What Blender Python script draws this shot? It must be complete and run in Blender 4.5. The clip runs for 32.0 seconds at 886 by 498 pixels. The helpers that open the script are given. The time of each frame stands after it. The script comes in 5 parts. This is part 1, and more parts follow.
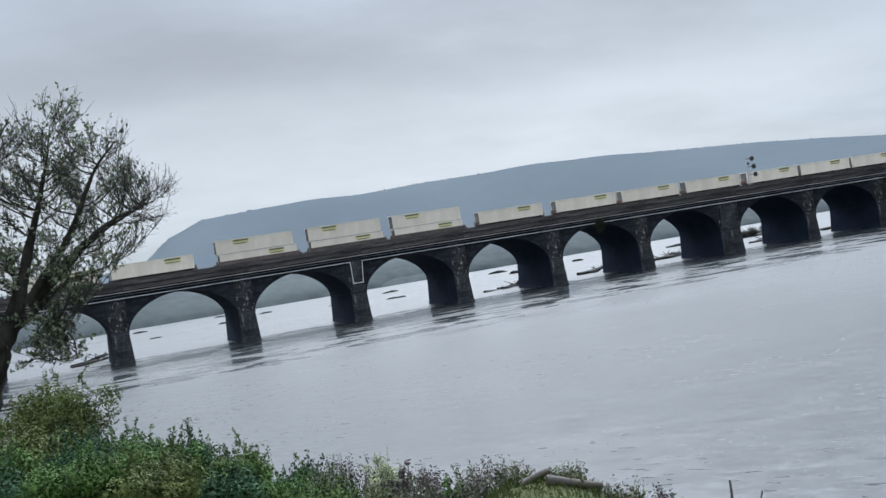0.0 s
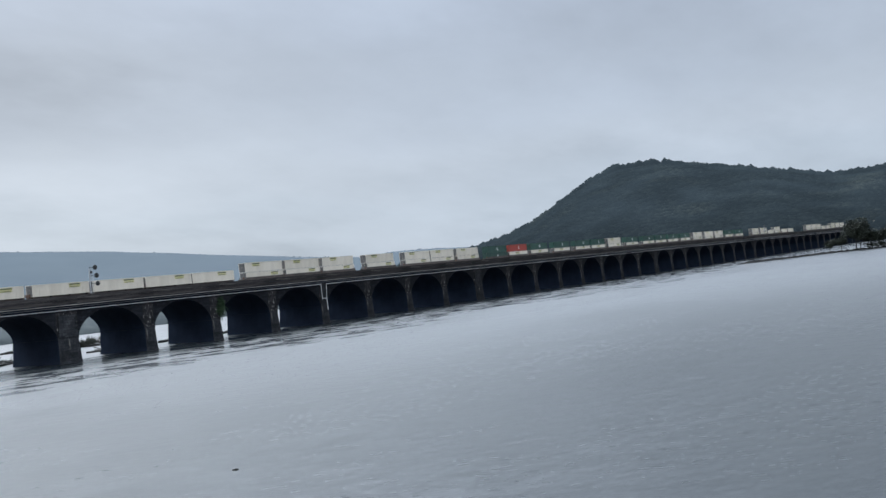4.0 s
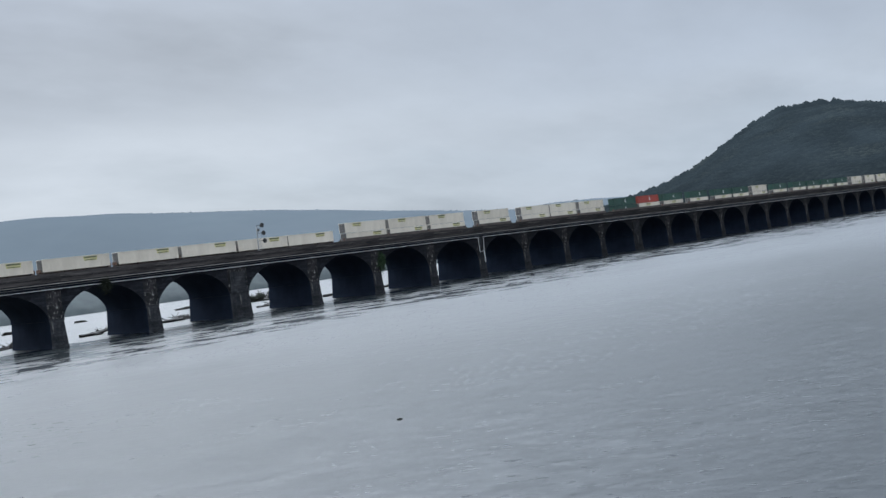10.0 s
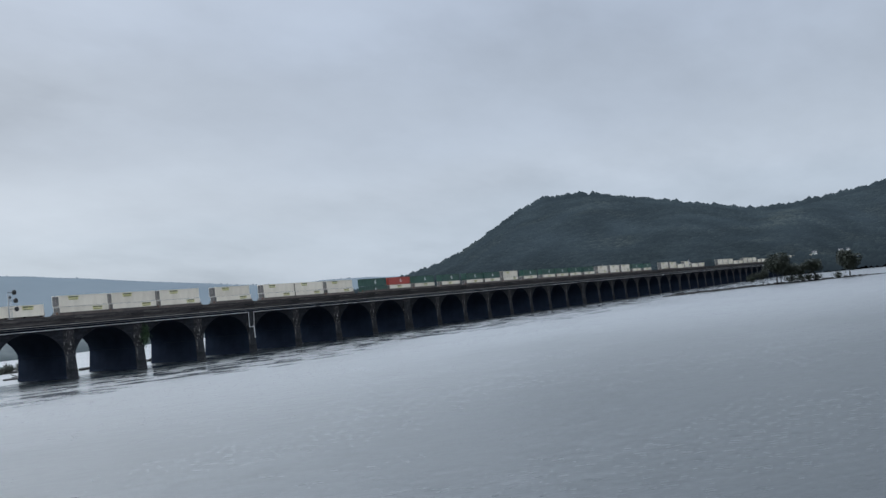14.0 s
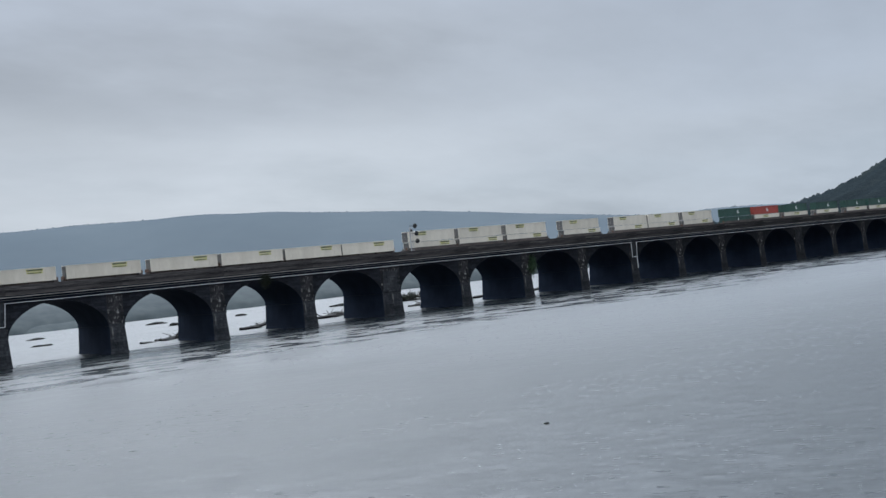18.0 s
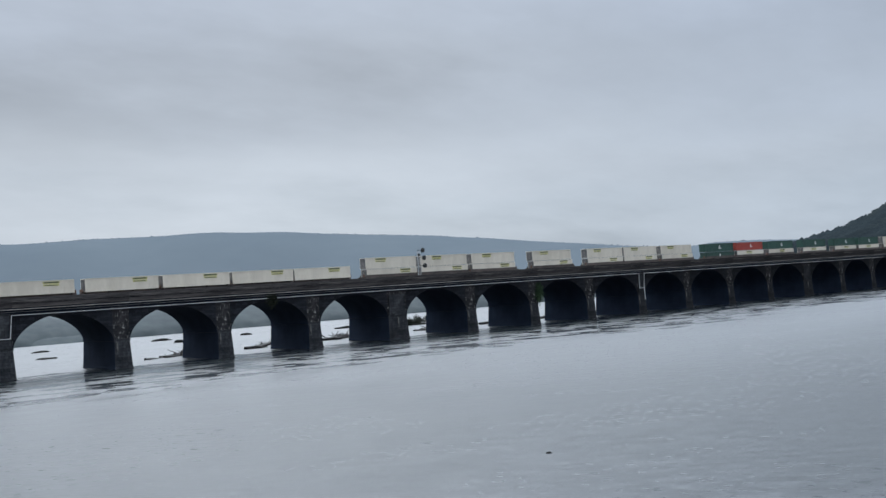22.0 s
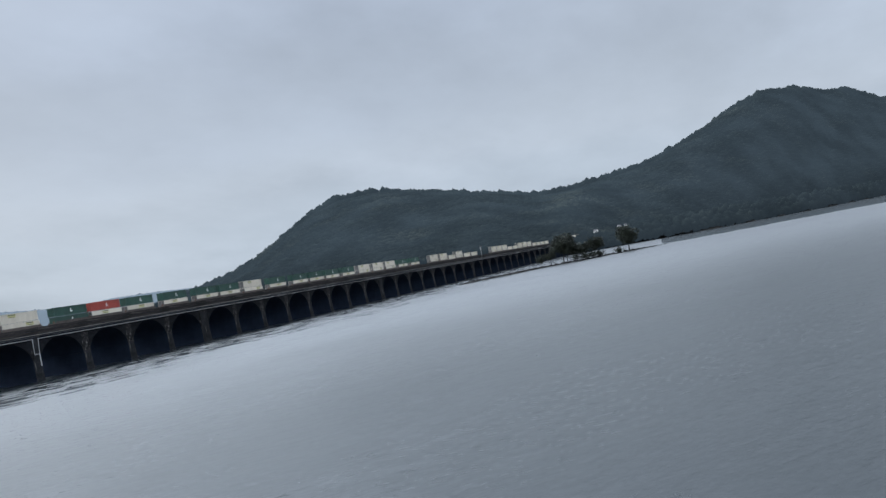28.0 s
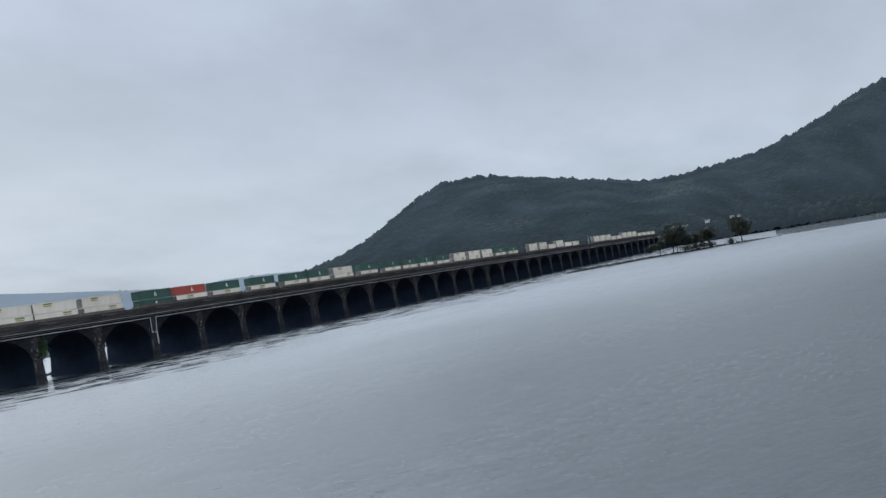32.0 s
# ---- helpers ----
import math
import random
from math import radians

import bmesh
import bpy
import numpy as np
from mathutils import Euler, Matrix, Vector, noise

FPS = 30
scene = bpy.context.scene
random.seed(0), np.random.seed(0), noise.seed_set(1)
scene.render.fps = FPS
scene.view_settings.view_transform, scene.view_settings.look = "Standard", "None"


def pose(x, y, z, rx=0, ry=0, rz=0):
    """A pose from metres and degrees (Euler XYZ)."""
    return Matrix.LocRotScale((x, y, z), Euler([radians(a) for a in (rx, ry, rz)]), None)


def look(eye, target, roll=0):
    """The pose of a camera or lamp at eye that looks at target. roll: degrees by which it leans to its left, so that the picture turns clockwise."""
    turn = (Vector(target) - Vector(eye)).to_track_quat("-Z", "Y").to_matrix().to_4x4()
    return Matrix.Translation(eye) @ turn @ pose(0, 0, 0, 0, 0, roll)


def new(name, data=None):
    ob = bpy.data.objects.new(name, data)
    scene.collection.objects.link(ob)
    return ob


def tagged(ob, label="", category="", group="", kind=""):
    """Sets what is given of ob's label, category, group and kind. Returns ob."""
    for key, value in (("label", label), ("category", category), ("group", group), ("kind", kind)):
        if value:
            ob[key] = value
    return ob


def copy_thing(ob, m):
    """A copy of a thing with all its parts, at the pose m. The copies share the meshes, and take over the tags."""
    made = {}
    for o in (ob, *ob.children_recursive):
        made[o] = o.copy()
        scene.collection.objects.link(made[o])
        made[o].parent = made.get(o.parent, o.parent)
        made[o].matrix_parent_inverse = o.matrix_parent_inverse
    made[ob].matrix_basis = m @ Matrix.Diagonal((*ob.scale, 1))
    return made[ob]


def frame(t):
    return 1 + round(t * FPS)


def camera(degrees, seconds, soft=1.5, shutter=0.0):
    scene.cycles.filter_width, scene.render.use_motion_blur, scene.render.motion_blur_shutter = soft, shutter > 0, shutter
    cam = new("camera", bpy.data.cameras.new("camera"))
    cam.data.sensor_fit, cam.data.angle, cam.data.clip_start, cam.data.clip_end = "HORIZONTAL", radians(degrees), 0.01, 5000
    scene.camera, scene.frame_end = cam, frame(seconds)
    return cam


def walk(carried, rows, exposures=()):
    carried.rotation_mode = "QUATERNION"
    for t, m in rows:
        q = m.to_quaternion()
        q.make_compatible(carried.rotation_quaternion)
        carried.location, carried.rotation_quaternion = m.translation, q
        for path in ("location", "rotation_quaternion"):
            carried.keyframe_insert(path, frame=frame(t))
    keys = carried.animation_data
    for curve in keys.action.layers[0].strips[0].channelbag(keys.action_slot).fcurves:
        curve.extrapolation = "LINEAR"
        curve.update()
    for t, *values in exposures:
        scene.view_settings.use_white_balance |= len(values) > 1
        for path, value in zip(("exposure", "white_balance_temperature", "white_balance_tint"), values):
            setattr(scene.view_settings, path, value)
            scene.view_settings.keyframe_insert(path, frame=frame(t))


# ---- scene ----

EYE = (0.0, 0.0, 13.05)          # a road bank beside the river; x runs along the bridge, y towards it
cam = camera(46.54, 32.0, 1.5)
# seconds, yaw, pitch, roll
PATH = [(0, -21.45, -0.11, 9.04), (0.5, -23.04, 1.15, 8.21), (1, -23.41, -0.31, 7.17), (1.5, -15.72, 0.47, 8.14),
        (2, -11.92, 1.68, 9.55), (2.5, -26.63, 1.57, 7.84), (4.5, -58.61, 1.15, 5.90), (5, -44.97, -0.24, 7.09),
        (5.5, -43.37, -0.50, 7.24), (6, -53.33, -0.78, 7.38), (6.5, -60.65, -1.70, 7.35), (7, -61.83, -2.57, 7.12),
        (7.5, -60.62, -2.82, 7.20), (8, -58.81, -2.74, 7.86), (8.5, -52.75, -1.61, 10.80), (9, -45.76, -0.56, 12.05),
        (9.5, -43.92, -0.26, 9.33), (10, -48.44, -0.43, 6.95), (10.5, -57.42, -0.26, 5.61), (11, -62.14, 1.35, 5.13),
        (11.5, -60.92, 3.26, 5.68), (12, -61.91, 4.30, 6.04), (12.5, -64.61, 4.40, 6.07), (13, -65.02, 3.89, 5.68),
        (13.5, -62.94, 3.29, 5.12), (15.5, -56.95, 0.85, 7.22), (16, -54.08, 0.48, 8.25), (16.5, -49.59, 0.58, 8.16),
        (17, -44.68, 0.81, 7.29), (17.5, -41.11, 0.81, 6.09), (18, -40.01, 0.64, 5.59), (18.5, -41.74, 0.27, 5.48),
        (19, -44.51, 0.02, 5.34), (19.5, -46.48, 0.17, 5.26), (20, -46.75, 0.39, 5.14), (20.5, -45.17, 0.70, 5.02),
        (21, -42.45, 0.88, 4.63), (21.5, -40.05, 1.26, 4.21), (22, -39.63, 2.07, 3.83), (22.5, -42.35, 2.93, 4.02),
        (23, -47.57, 3.51, 5.03), (23.5, -53.58, 3.63, 6.37), (24, -59.57, 3.63, 7.13), (24.5, -64.29, 3.95, 7.28),
        (25, -67.82, 4.60, 6.91), (25.5, -70.62, 4.66, 6.74), (27.5, -75.52, 1.33, 10.12), (28, -72.44, 0.94, 10.12),
        (28.5, -66.86, 0.73, 9.60), (29, -60.23, 0.47, 9.13), (29.5, -55.23, 0.03, 9.03), (30, -55.99, -0.52, 9.23),
        (30.5, -58.79, -0.55, 9.12), (31, -61.60, -0.18, 9.08), (31.5, -64.35, 0.43, 9.06), (32, -66.45, 1.22, 8.99)]
EXPOSURES = [(0, 0.16), (2.5, 0.16), (4.5, 0.02), (6, 0.0), (7.5, 0.1), (8.5, 0.02), (9.2, -0.08), (10, -0.02), (11, 0.08), (12, -0.06), (13.5, 0.0), (15.5, -0.1), (16.5, -0.12), (18, -0.12), (20, -0.05), (21, -0.08), (23, -0.08), (24, 0.0), (25.5, -0.1), (27.5, 0.0), (32, 0.05)]
walk(cam, [(t, pose(*EYE, 90 + pitch, roll, yaw)) for t, yaw, pitch, roll in PATH], exposures=EXPOSURES)

# ---------------------------------------------------------------- light
SUN_ELEV, SUN_AZ = 46.0, 24.0    # veiled sun, high beyond the bridge
GLOW, GLOW_SHARP = 24.5, 7.0
world = bpy.data.worlds.new("overcast")
scene.world = world
world.use_nodes = True


def build_sky():
    nt = world.node_tree
    nt.nodes.clear()
    n, link = nt.nodes.new, nt.links.new

    def math_node(op, x, y):
        m = n("ShaderNodeMath")
        m.operation = op
        for i, v in enumerate((x, y)):
            if isinstance(v, (int, float)):
                m.inputs[i].default_value = v
            else:
                link(v, m.inputs[i])
        return m.outputs[0]

    out, bg = n("ShaderNodeOutputWorld"), n("ShaderNodeBackground")
    sky = n("ShaderNodeTexSky")
    sky.sky_type, sky.sun_disc = "NISHITA", False
    sky.sun_elevation, sky.sun_rotation = radians(SUN_ELEV), radians(SUN_AZ)
    tc, sep = n("ShaderNodeTexCoord"), n("ShaderNodeSeparateXYZ")
    way = tc.outputs["Generated"]
    link(way, sep.inputs[0])
    up = math_node("MAXIMUM", sep.outputs[2], 0.0)

    def cloud_noise(flat, rot, scale, detail, rough, size):
        """Noise on a flat cloud layer overhead; flat keeps it finite at the horizon."""
        d, c, mp, t = n("ShaderNodeVectorMath"), n("ShaderNodeCombineXYZ"), n("ShaderNodeMapping"), n("ShaderNodeTexNoise")
        d.operation = "DIVIDE"
        den = math_node("ADD", up, flat)
        for i in range(3):
            link(den, c.inputs[i])
        link(way, d.inputs[0]); link(c.outputs[0], d.inputs[1])
        mp.inputs["Rotation"].default_value, mp.inputs["Scale"].default_value = (0, 0, radians(rot)), scale
        link(d.outputs[0], mp.inputs[0]); link(mp.outputs[0], t.inputs["Vector"])
        t.inputs["Scale"].default_value, t.inputs["Detail"].default_value, t.inputs["Roughness"].default_value = size, detail, rough
        return t.outputs[0]

    broad = cloud_noise(0.10, 40, (0.30, 0.5, 0.2), 3, 0.45, 0.9)
    fine = cloud_noise(0.24, 20, (0.5, 0.8, 0.5), 5, 0.55, 2.6)
    wisp = cloud_noise(0.3, -15, (0.7, 0.9, 0.7), 6, 0.6, 6.5)
    bend = math_node("SUBTRACT", broad, 0.5)
    curl = math_node("SUBTRACT", fine, 0.5)
    # bearing and height in degrees, bent by the noises so that no cloud has a plain outline
    az = math_node("ADD", math_node("MULTIPLY", math_node("ARCTAN2", sep.outputs[0], sep.outputs[1]), 57.296), math_node("MULTIPLY", curl, 26.0))
    hi = math_node("MULTIPLY", math_node("ARCSINE", sep.outputs[2], 0.0), 57.296)
    hi = math_node("ADD", hi, math_node("ADD", math_node("MULTIPLY", bend, 9.0), math_node("MULTIPLY", curl, 7.0)))
    ramp = n("ShaderNodeValToRGB")
    el = ramp.color_ramp.elements
    el[0].position, el[0].color = 0.0, (0.47, 0.54, 0.62, 1)
    el[1].position, el[1].color = 1.0, (0.50, 0.56, 0.64, 1)
    for pos, col in ((0.10, (0.525, 0.592, 0.672)), (0.22, (0.56, 0.62, 0.698)), (0.36, (0.525, 0.585, 0.67)), (0.55, (0.475, 0.535, 0.628))):
        e = el.new(pos)
        e.color = (*col, 1)
    ramp.color_ramp.interpolation = "EASE"
    link(math_node("MULTIPLY", hi, 1 / 30.0), ramp.inputs[0])
    # banks of stratus: bearing, height, half widths, slope, tone
    shade = 1.0
    for a0, h0, wa, wh, lean, tone_ in ((6, 11.0, 20, 3.0, 0.03, -0.2), (10, 15.0, 15, 3.5, 0.03, -0.12), (36, 10.0, 14, 2.0, 0.06, -0.07), (30, 16.5, 26, 2.6, 0.0, 0.10), (35, 6.3, 14, 2.6, 0.10, 0.05), (44, 4.2, 10, 2.0, 0.0, 0.03),
                                      (57, 9.0, 9, 2.2, 0.05, -0.04), (28, 9.0, 14, 1.8, 0.1, -0.06), (18, 4.5, 15, 2.6, 0.06, 0.05), (72, 9.5, 12, 2.4, -0.05, -0.04), (66, 13.0, 18, 2.6, 0.0, -0.14), (60, 5.5, 12, 2.0, 0.0, -0.07), (92, 9, 16, 5.0, 0.0, -0.10), (48, 17, 14, 2.5, 0.0, 0.05)):
        da = math_node("SUBTRACT", az, a0)
        dh = math_node("SUBTRACT", math_node("SUBTRACT", hi, h0), math_node("MULTIPLY", da, lean))
        q = math_node("ADD", math_node("POWER", math_node("ABSOLUTE", math_node("DIVIDE", da, wa), 0), 2.0), math_node("POWER", math_node("ABSOLUTE", math_node("DIVIDE", dh, wh), 0), 2.0))
        shade = math_node("ADD", math_node("MULTIPLY", math_node("EXPONENT", math_node("MULTIPLY", q, -1.0), 0), tone_), shade)
    mott = math_node("ADD", math_node("ADD", math_node("MULTIPLY", curl, 0.40), math_node("MULTIPLY", math_node("SUBTRACT", wisp, 0.5), 0.16)), shade)
    vary = n("ShaderNodeVectorMath"); vary.operation = "SCALE"
    link(ramp.outputs[0], vary.inputs[0]); link(mott, vary.inputs[3])
    cool = n("ShaderNodeMapRange")      # bluer cloud away from the sun
    cool.inputs["From Min"].default_value, cool.inputs["From Max"].default_value, cool.inputs["To Max"].default_value = 0.6, 0.92, 1.0
    link(sep.outputs[0], cool.inputs["Value"])
    tint = n("ShaderNodeMix"); tint.data_type, tint.blend_type = "RGBA", "MULTIPLY"
    tint.inputs[7].default_value = (0.955, 0.985, 1.03, 1)
    link(cool.outputs[0], tint.inputs[0]); link(vary.outputs[0], tint.inputs[6])
    tone = n("ShaderNodeMix"); tone.data_type = "RGBA"; tone.inputs[0].default_value = 0.95
    nish = n("ShaderNodeVectorMath"); nish.operation = "SCALE"; nish.inputs[3].default_value = 0.10
    link(sky.outputs[0], nish.inputs[0])
    link(nish.outputs[0], tone.inputs[6]); link(tint.outputs[2], tone.inputs[7])
    # overcast: the zenith about three times as bright as the horizon, and a broad glow round the veiled sun

    def rise(lo, hi_, top):
        r = n("ShaderNodeMapRange"); r.interpolation_type = "SMOOTHSTEP"
        r.inputs["From Min"].default_value, r.inputs["From Max"].default_value = lo, hi_
        r.inputs["To Min"].default_value, r.inputs["To Max"].default_value = 0.0, top
        return r

    zen, veil = rise(0.30, 0.65, 2.1), rise(0.33, 0.54, 1.0)
    link(sep.outputs[2], zen.inputs["Value"]); link(sep.outputs[2], veil.inputs["Value"])
    dot = n("ShaderNodeVectorMath"); dot.operation = "DOT_PRODUCT"
    dot.inputs[1].default_value = (math.sin(radians(SUN_AZ)) * math.cos(radians(SUN_ELEV)), math.cos(radians(SUN_AZ)) * math.cos(radians(SUN_ELEV)), math.sin(radians(SUN_ELEV)))
    link(way, dot.inputs[0])
    glow = math_node("EXPONENT", math_node("MULTIPLY", math_node("SUBTRACT", 1.0, dot.outputs["Value"]), -GLOW_SHARP), 0.0)
    glow = math_node("MULTIPLY", math_node("MULTIPLY", glow, veil.outputs[0]), GLOW)
    link(tone.outputs[2], bg.inputs[0])
    link(math_node("ADD", math_node("ADD", zen.outputs[0], 1.0), glow), bg.inputs[1])
    link(bg.outputs[0], out.inputs[0])


build_sky()
sun = new("sun", bpy.data.lights.new("sun", "SUN"))
sun.data.energy, sun.data.angle, sun.data.color = 0.8, radians(40), (1.0, 0.97, 0.92)
_se, _sa = radians(SUN_ELEV), radians(SUN_AZ)
sun.matrix_world = look((0, 0, 0), (-math.sin(_sa) * math.cos(_se), -math.cos(_sa) * math.cos(_se), -math.sin(_se)))


# ---------------------------------------------------------------- materials
def material(name, col, col2=None, rough=0.8, metal=0.0, scale=1.0, fine=8.0, bump=0.2, dist=0.02, island=0.0, rnd=0.0, stretch=(1, 1, 1), spec=0.5, streak=None, ashlar=None, far_shade=None):
    """Two noises vary the colour between col and col2; island/rnd add a difference from piece to piece."""
    m = bpy.data.materials.new(name)
    m.use_nodes = True
    nt = m.node_tree
    n, link = nt.nodes.new, nt.links.new
    p = nt.nodes["Principled BSDF"]
    p.inputs["Roughness"].default_value, p.inputs["Metallic"].default_value = rough, metal
    p.inputs["Specular IOR Level"].default_value = spec
    col2 = col2 or tuple(c * 0.7 for c in col)
    geo, mp = n("ShaderNodeNewGeometry"), n("ShaderNodeMapping")
    mp.inputs["Scale"].default_value = stretch
    tc = n("ShaderNodeTexCoord")
    link(tc.outputs["Object"], mp.inputs[0])
    a, b = n("ShaderNodeTexNoise"), n("ShaderNodeTexNoise")
    a.inputs["Scale"].default_value, a.inputs["Detail"].default_value = scale, 6
    b.inputs["Scale"].default_value, b.inputs["Detail"].default_value = fine, 4
    link(mp.outputs[0], a.inputs["Vector"]); link(mp.outputs[0], b.inputs["Vector"])
    s = n("ShaderNodeMath"); s.operation = "ADD"
    h = n("ShaderNodeMath"); h.operation = "MULTIPLY"; h.inputs[1].default_value = 0.45
    link(b.outputs[0], h.inputs[0]); link(a.outputs[0], s.inputs[0]); link(h.outputs[0], s.inputs[1])
    val = s.outputs[0]
    if island or rnd:
        k = n("ShaderNodeMath"); k.operation = "MULTIPLY_ADD"
        k.inputs[1].default_value = island or rnd
        if island:
            link(geo.outputs["Random Per Island"], k.inputs[0])
        else:
            oi = n("ShaderNodeObjectInfo"); link(oi.outputs["Random"], k.inputs[0])
        sub = n("ShaderNodeMath"); sub.operation = "SUBTRACT"; sub.inputs[1].default_value = (island or rnd) / 2
        link(val, k.inputs[2]); link(k.outputs[0], sub.inputs[0])
        val = sub.outputs[0]
    r = n("ShaderNodeValToRGB")
    r.color_ramp.elements[0].position, r.color_ramp.elements[0].color = 0.5, (*col2, 1)
    r.color_ramp.elements[1].position, r.color_ramp.elements[1].color = 0.95, (*col, 1)
    link(val, r.inputs[0])
    colour = r.outputs[0]
    if far_shade:  # stone shade put into the colour, rising along the viaduct: factor near, factor far
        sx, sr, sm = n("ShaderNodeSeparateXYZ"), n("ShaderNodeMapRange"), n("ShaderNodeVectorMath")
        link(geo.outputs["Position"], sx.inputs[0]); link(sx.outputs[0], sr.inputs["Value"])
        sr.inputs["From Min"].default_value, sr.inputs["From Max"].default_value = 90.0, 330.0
        sr.inputs["To Min"].default_value, sr.inputs["To Max"].default_value = far_shade
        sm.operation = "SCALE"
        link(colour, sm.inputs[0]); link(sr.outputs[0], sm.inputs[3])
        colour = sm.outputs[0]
    if streak:  # stains with a shape of their own
        st, sm, rr, mix = n("ShaderNodeTexNoise"), n("ShaderNodeMapping"), n("ShaderNodeValToRGB"), n("ShaderNodeMix")
        sm.inputs["Scale"].default_value = streak[1]
        st.inputs["Scale"].default_value, st.inputs["Detail"].default_value = 1.0, 5
        rr.color_ramp.elements[0].position, rr.color_ramp.elements[1].position = streak[2], streak[2] + 0.14
        mix.data_type = "RGBA"
        mix.inputs[7].default_value = (*streak[0], 1)
        link(tc.outputs["Object"], sm.inputs[0]); link(sm.outputs[0], st.inputs["Vector"]); link(st.outputs[0], rr.inputs[0])
        link(rr.outputs[0], mix.inputs[0]); link(colour, mix.inputs[6])
        colour = mix.outputs[2]
    height = s.outputs[0]
    if ashlar:  # courses of squared stone: width, height, darkness of joints
        sx, cm, bt, mu = n("ShaderNodeSeparateXYZ"), n("ShaderNodeCombineXYZ"), n("ShaderNodeTexBrick"), n("ShaderNodeMix")
        ad = n("ShaderNodeMath"); ad.operation = "ADD"
        link(tc.outputs["Object"], sx.inputs[0]); link(sx.outputs[0], ad.inputs[0]); link(sx.outputs[1], ad.inputs[1])
        link(ad.outputs[0], cm.inputs[0]); link(sx.outputs[2], cm.inputs[1]); link(cm.outputs[0], bt.inputs["Vector"])
        bt.inputs["Scale"].default_value = 1.0
        bt.inputs["Brick Width"].default_value, bt.inputs["Row Height"].default_value, bt.inputs["Mortar Size"].default_value = ashlar[0], ashlar[1], 0.03
        bt.inputs["Color1"].default_value, bt.inputs["Color2"].default_value, bt.inputs["Mortar"].default_value = (0.7, 0.7, 0.7, 1), (1.35, 1.35, 1.35, 1), (ashlar[2],) * 3 + (1,)
        mu.data_type, mu.blend_type = "RGBA", "MULTIPLY"
        mu.inputs[0].default_value = 1.0
        link(colour, mu.inputs[6]); link(bt.outputs[0], mu.inputs[7])
        colour = mu.outputs[2]
        hb = n("ShaderNodeMath"); hb.operation = "SUBTRACT"
        link(s.outputs[0], hb.inputs[0]); link(bt.outputs[1], hb.inputs[1])
        height = hb.outputs[0]
    link(colour, p.inputs["Base Color"])
    if bump:
        bn = n("ShaderNodeBump")
        bn.inputs["Strength"].default_value, bn.inputs["Distance"].default_value = bump, dist
        link(height, bn.inputs["Height"]); link(bn.outputs[0], p.inputs["Normal"])
    return m


STONE = material("sooty_sandstone", (0.0172, 0.0186, 0.0232), (0.0052, 0.0062, 0.0088), 0.9, far_shade=(1.5, 0.62), ashlar=(1.5, 0.62, 0.5), spec=0.12, scale=0.22, fine=2.2, bump=0.6, dist=0.08, stretch=(1, 1, 1.5),
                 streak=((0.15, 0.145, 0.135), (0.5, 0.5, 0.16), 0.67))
STONE_PIER = material("weathered_sandstone", (0.045, 0.047, 0.051), (0.0082, 0.0094, 0.012), 0.9, far_shade=(1.5, 0.62), ashlar=(1.3, 0.62, 0.5), spec=0.12, scale=0.3, fine=2.6, bump=0.6, dist=0.08, stretch=(1, 1, 0.5),
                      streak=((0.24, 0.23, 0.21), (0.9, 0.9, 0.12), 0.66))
STAINED = material("lime_streaked_sandstone", (0.034, 0.033, 0.0345), (0.0075, 0.008, 0.0096), 0.9, far_shade=(1.5, 0.62), ashlar=(1.3, 0.62, 0.5), spec=0.12, scale=0.4, fine=3, bump=0.6, dist=0.08, stretch=(1, 1, 0.5),
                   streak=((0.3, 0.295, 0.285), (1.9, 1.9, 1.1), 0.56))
# the navy of shaded vaults, recesses and pier sides is put into this colour
SOFFIT = material("shade_navy", (0.017, 0.026, 0.045), (0.010, 0.016, 0.029), 0.95, spec=0.12, scale=0.3, fine=2.0, bump=0.4, dist=0.06)
CONCRETE = material("brown_stained_concrete", (0.062, 0.056, 0.055), (0.0125, 0.0122, 0.013), 0.9, far_shade=(1.5, 0.62), spec=0.12, scale=0.5, fine=2.0, bump=0.3, dist=0.03, stretch=(0.25, 1, 2.2), streak=((0.17, 0.155, 0.145), (0.07, 0.5, 2.5), 0.6))
LEDGE = material("pale_worn_ledge", (0.46, 0.44, 0.42), (0.16, 0.15, 0.145), 0.9, scale=0.12, fine=1.5, bump=0.2, dist=0.03)
DULL = material("dull_grey_conduit", (0.2, 0.2, 0.205), (0.1, 0.1, 0.105), 0.6, scale=0.3, fine=4, bump=0)
CONDUIT = material("galvanised_conduit", (0.85, 0.86, 0.88), (0.6, 0.61, 0.63), 0.5, 0.2, scale=0.5, fine=6, bump=0)
BALLAST = material("grey_ballast", (0.16, 0.15, 0.14), (0.07, 0.066, 0.062), 0.95, scale=0.6, fine=9, bump=0.6, dist=0.05)
STEEL = material("rusty_steel", (0.16, 0.085, 0.055), (0.06, 0.042, 0.035), 0.75, 0.3, scale=0.8, fine=9, bump=0.1)
RAIL = material("worn_rail_steel", (0.3, 0.27, 0.25), (0.14, 0.1, 0.08), 0.45, 0.8, scale=1, fine=9, bump=0)
CAR_PAINT = material("faded_brown_car_paint", (0.1, 0.078, 0.068), (0.036, 0.03, 0.028), 0.7, scale=0.7, fine=6, bump=0.1, rnd=0.3)
WHITE_BOX = material("white_container_paint", (0.67, 0.615, 0.525), (0.55, 0.5, 0.42), 0.5, scale=0.5, fine=3, bump=0.05, rnd=0.35, stretch=(1, 1, 0.3), streak=((0.5, 0.44, 0.36), (1.6, 1.6, 0.25), 0.72))
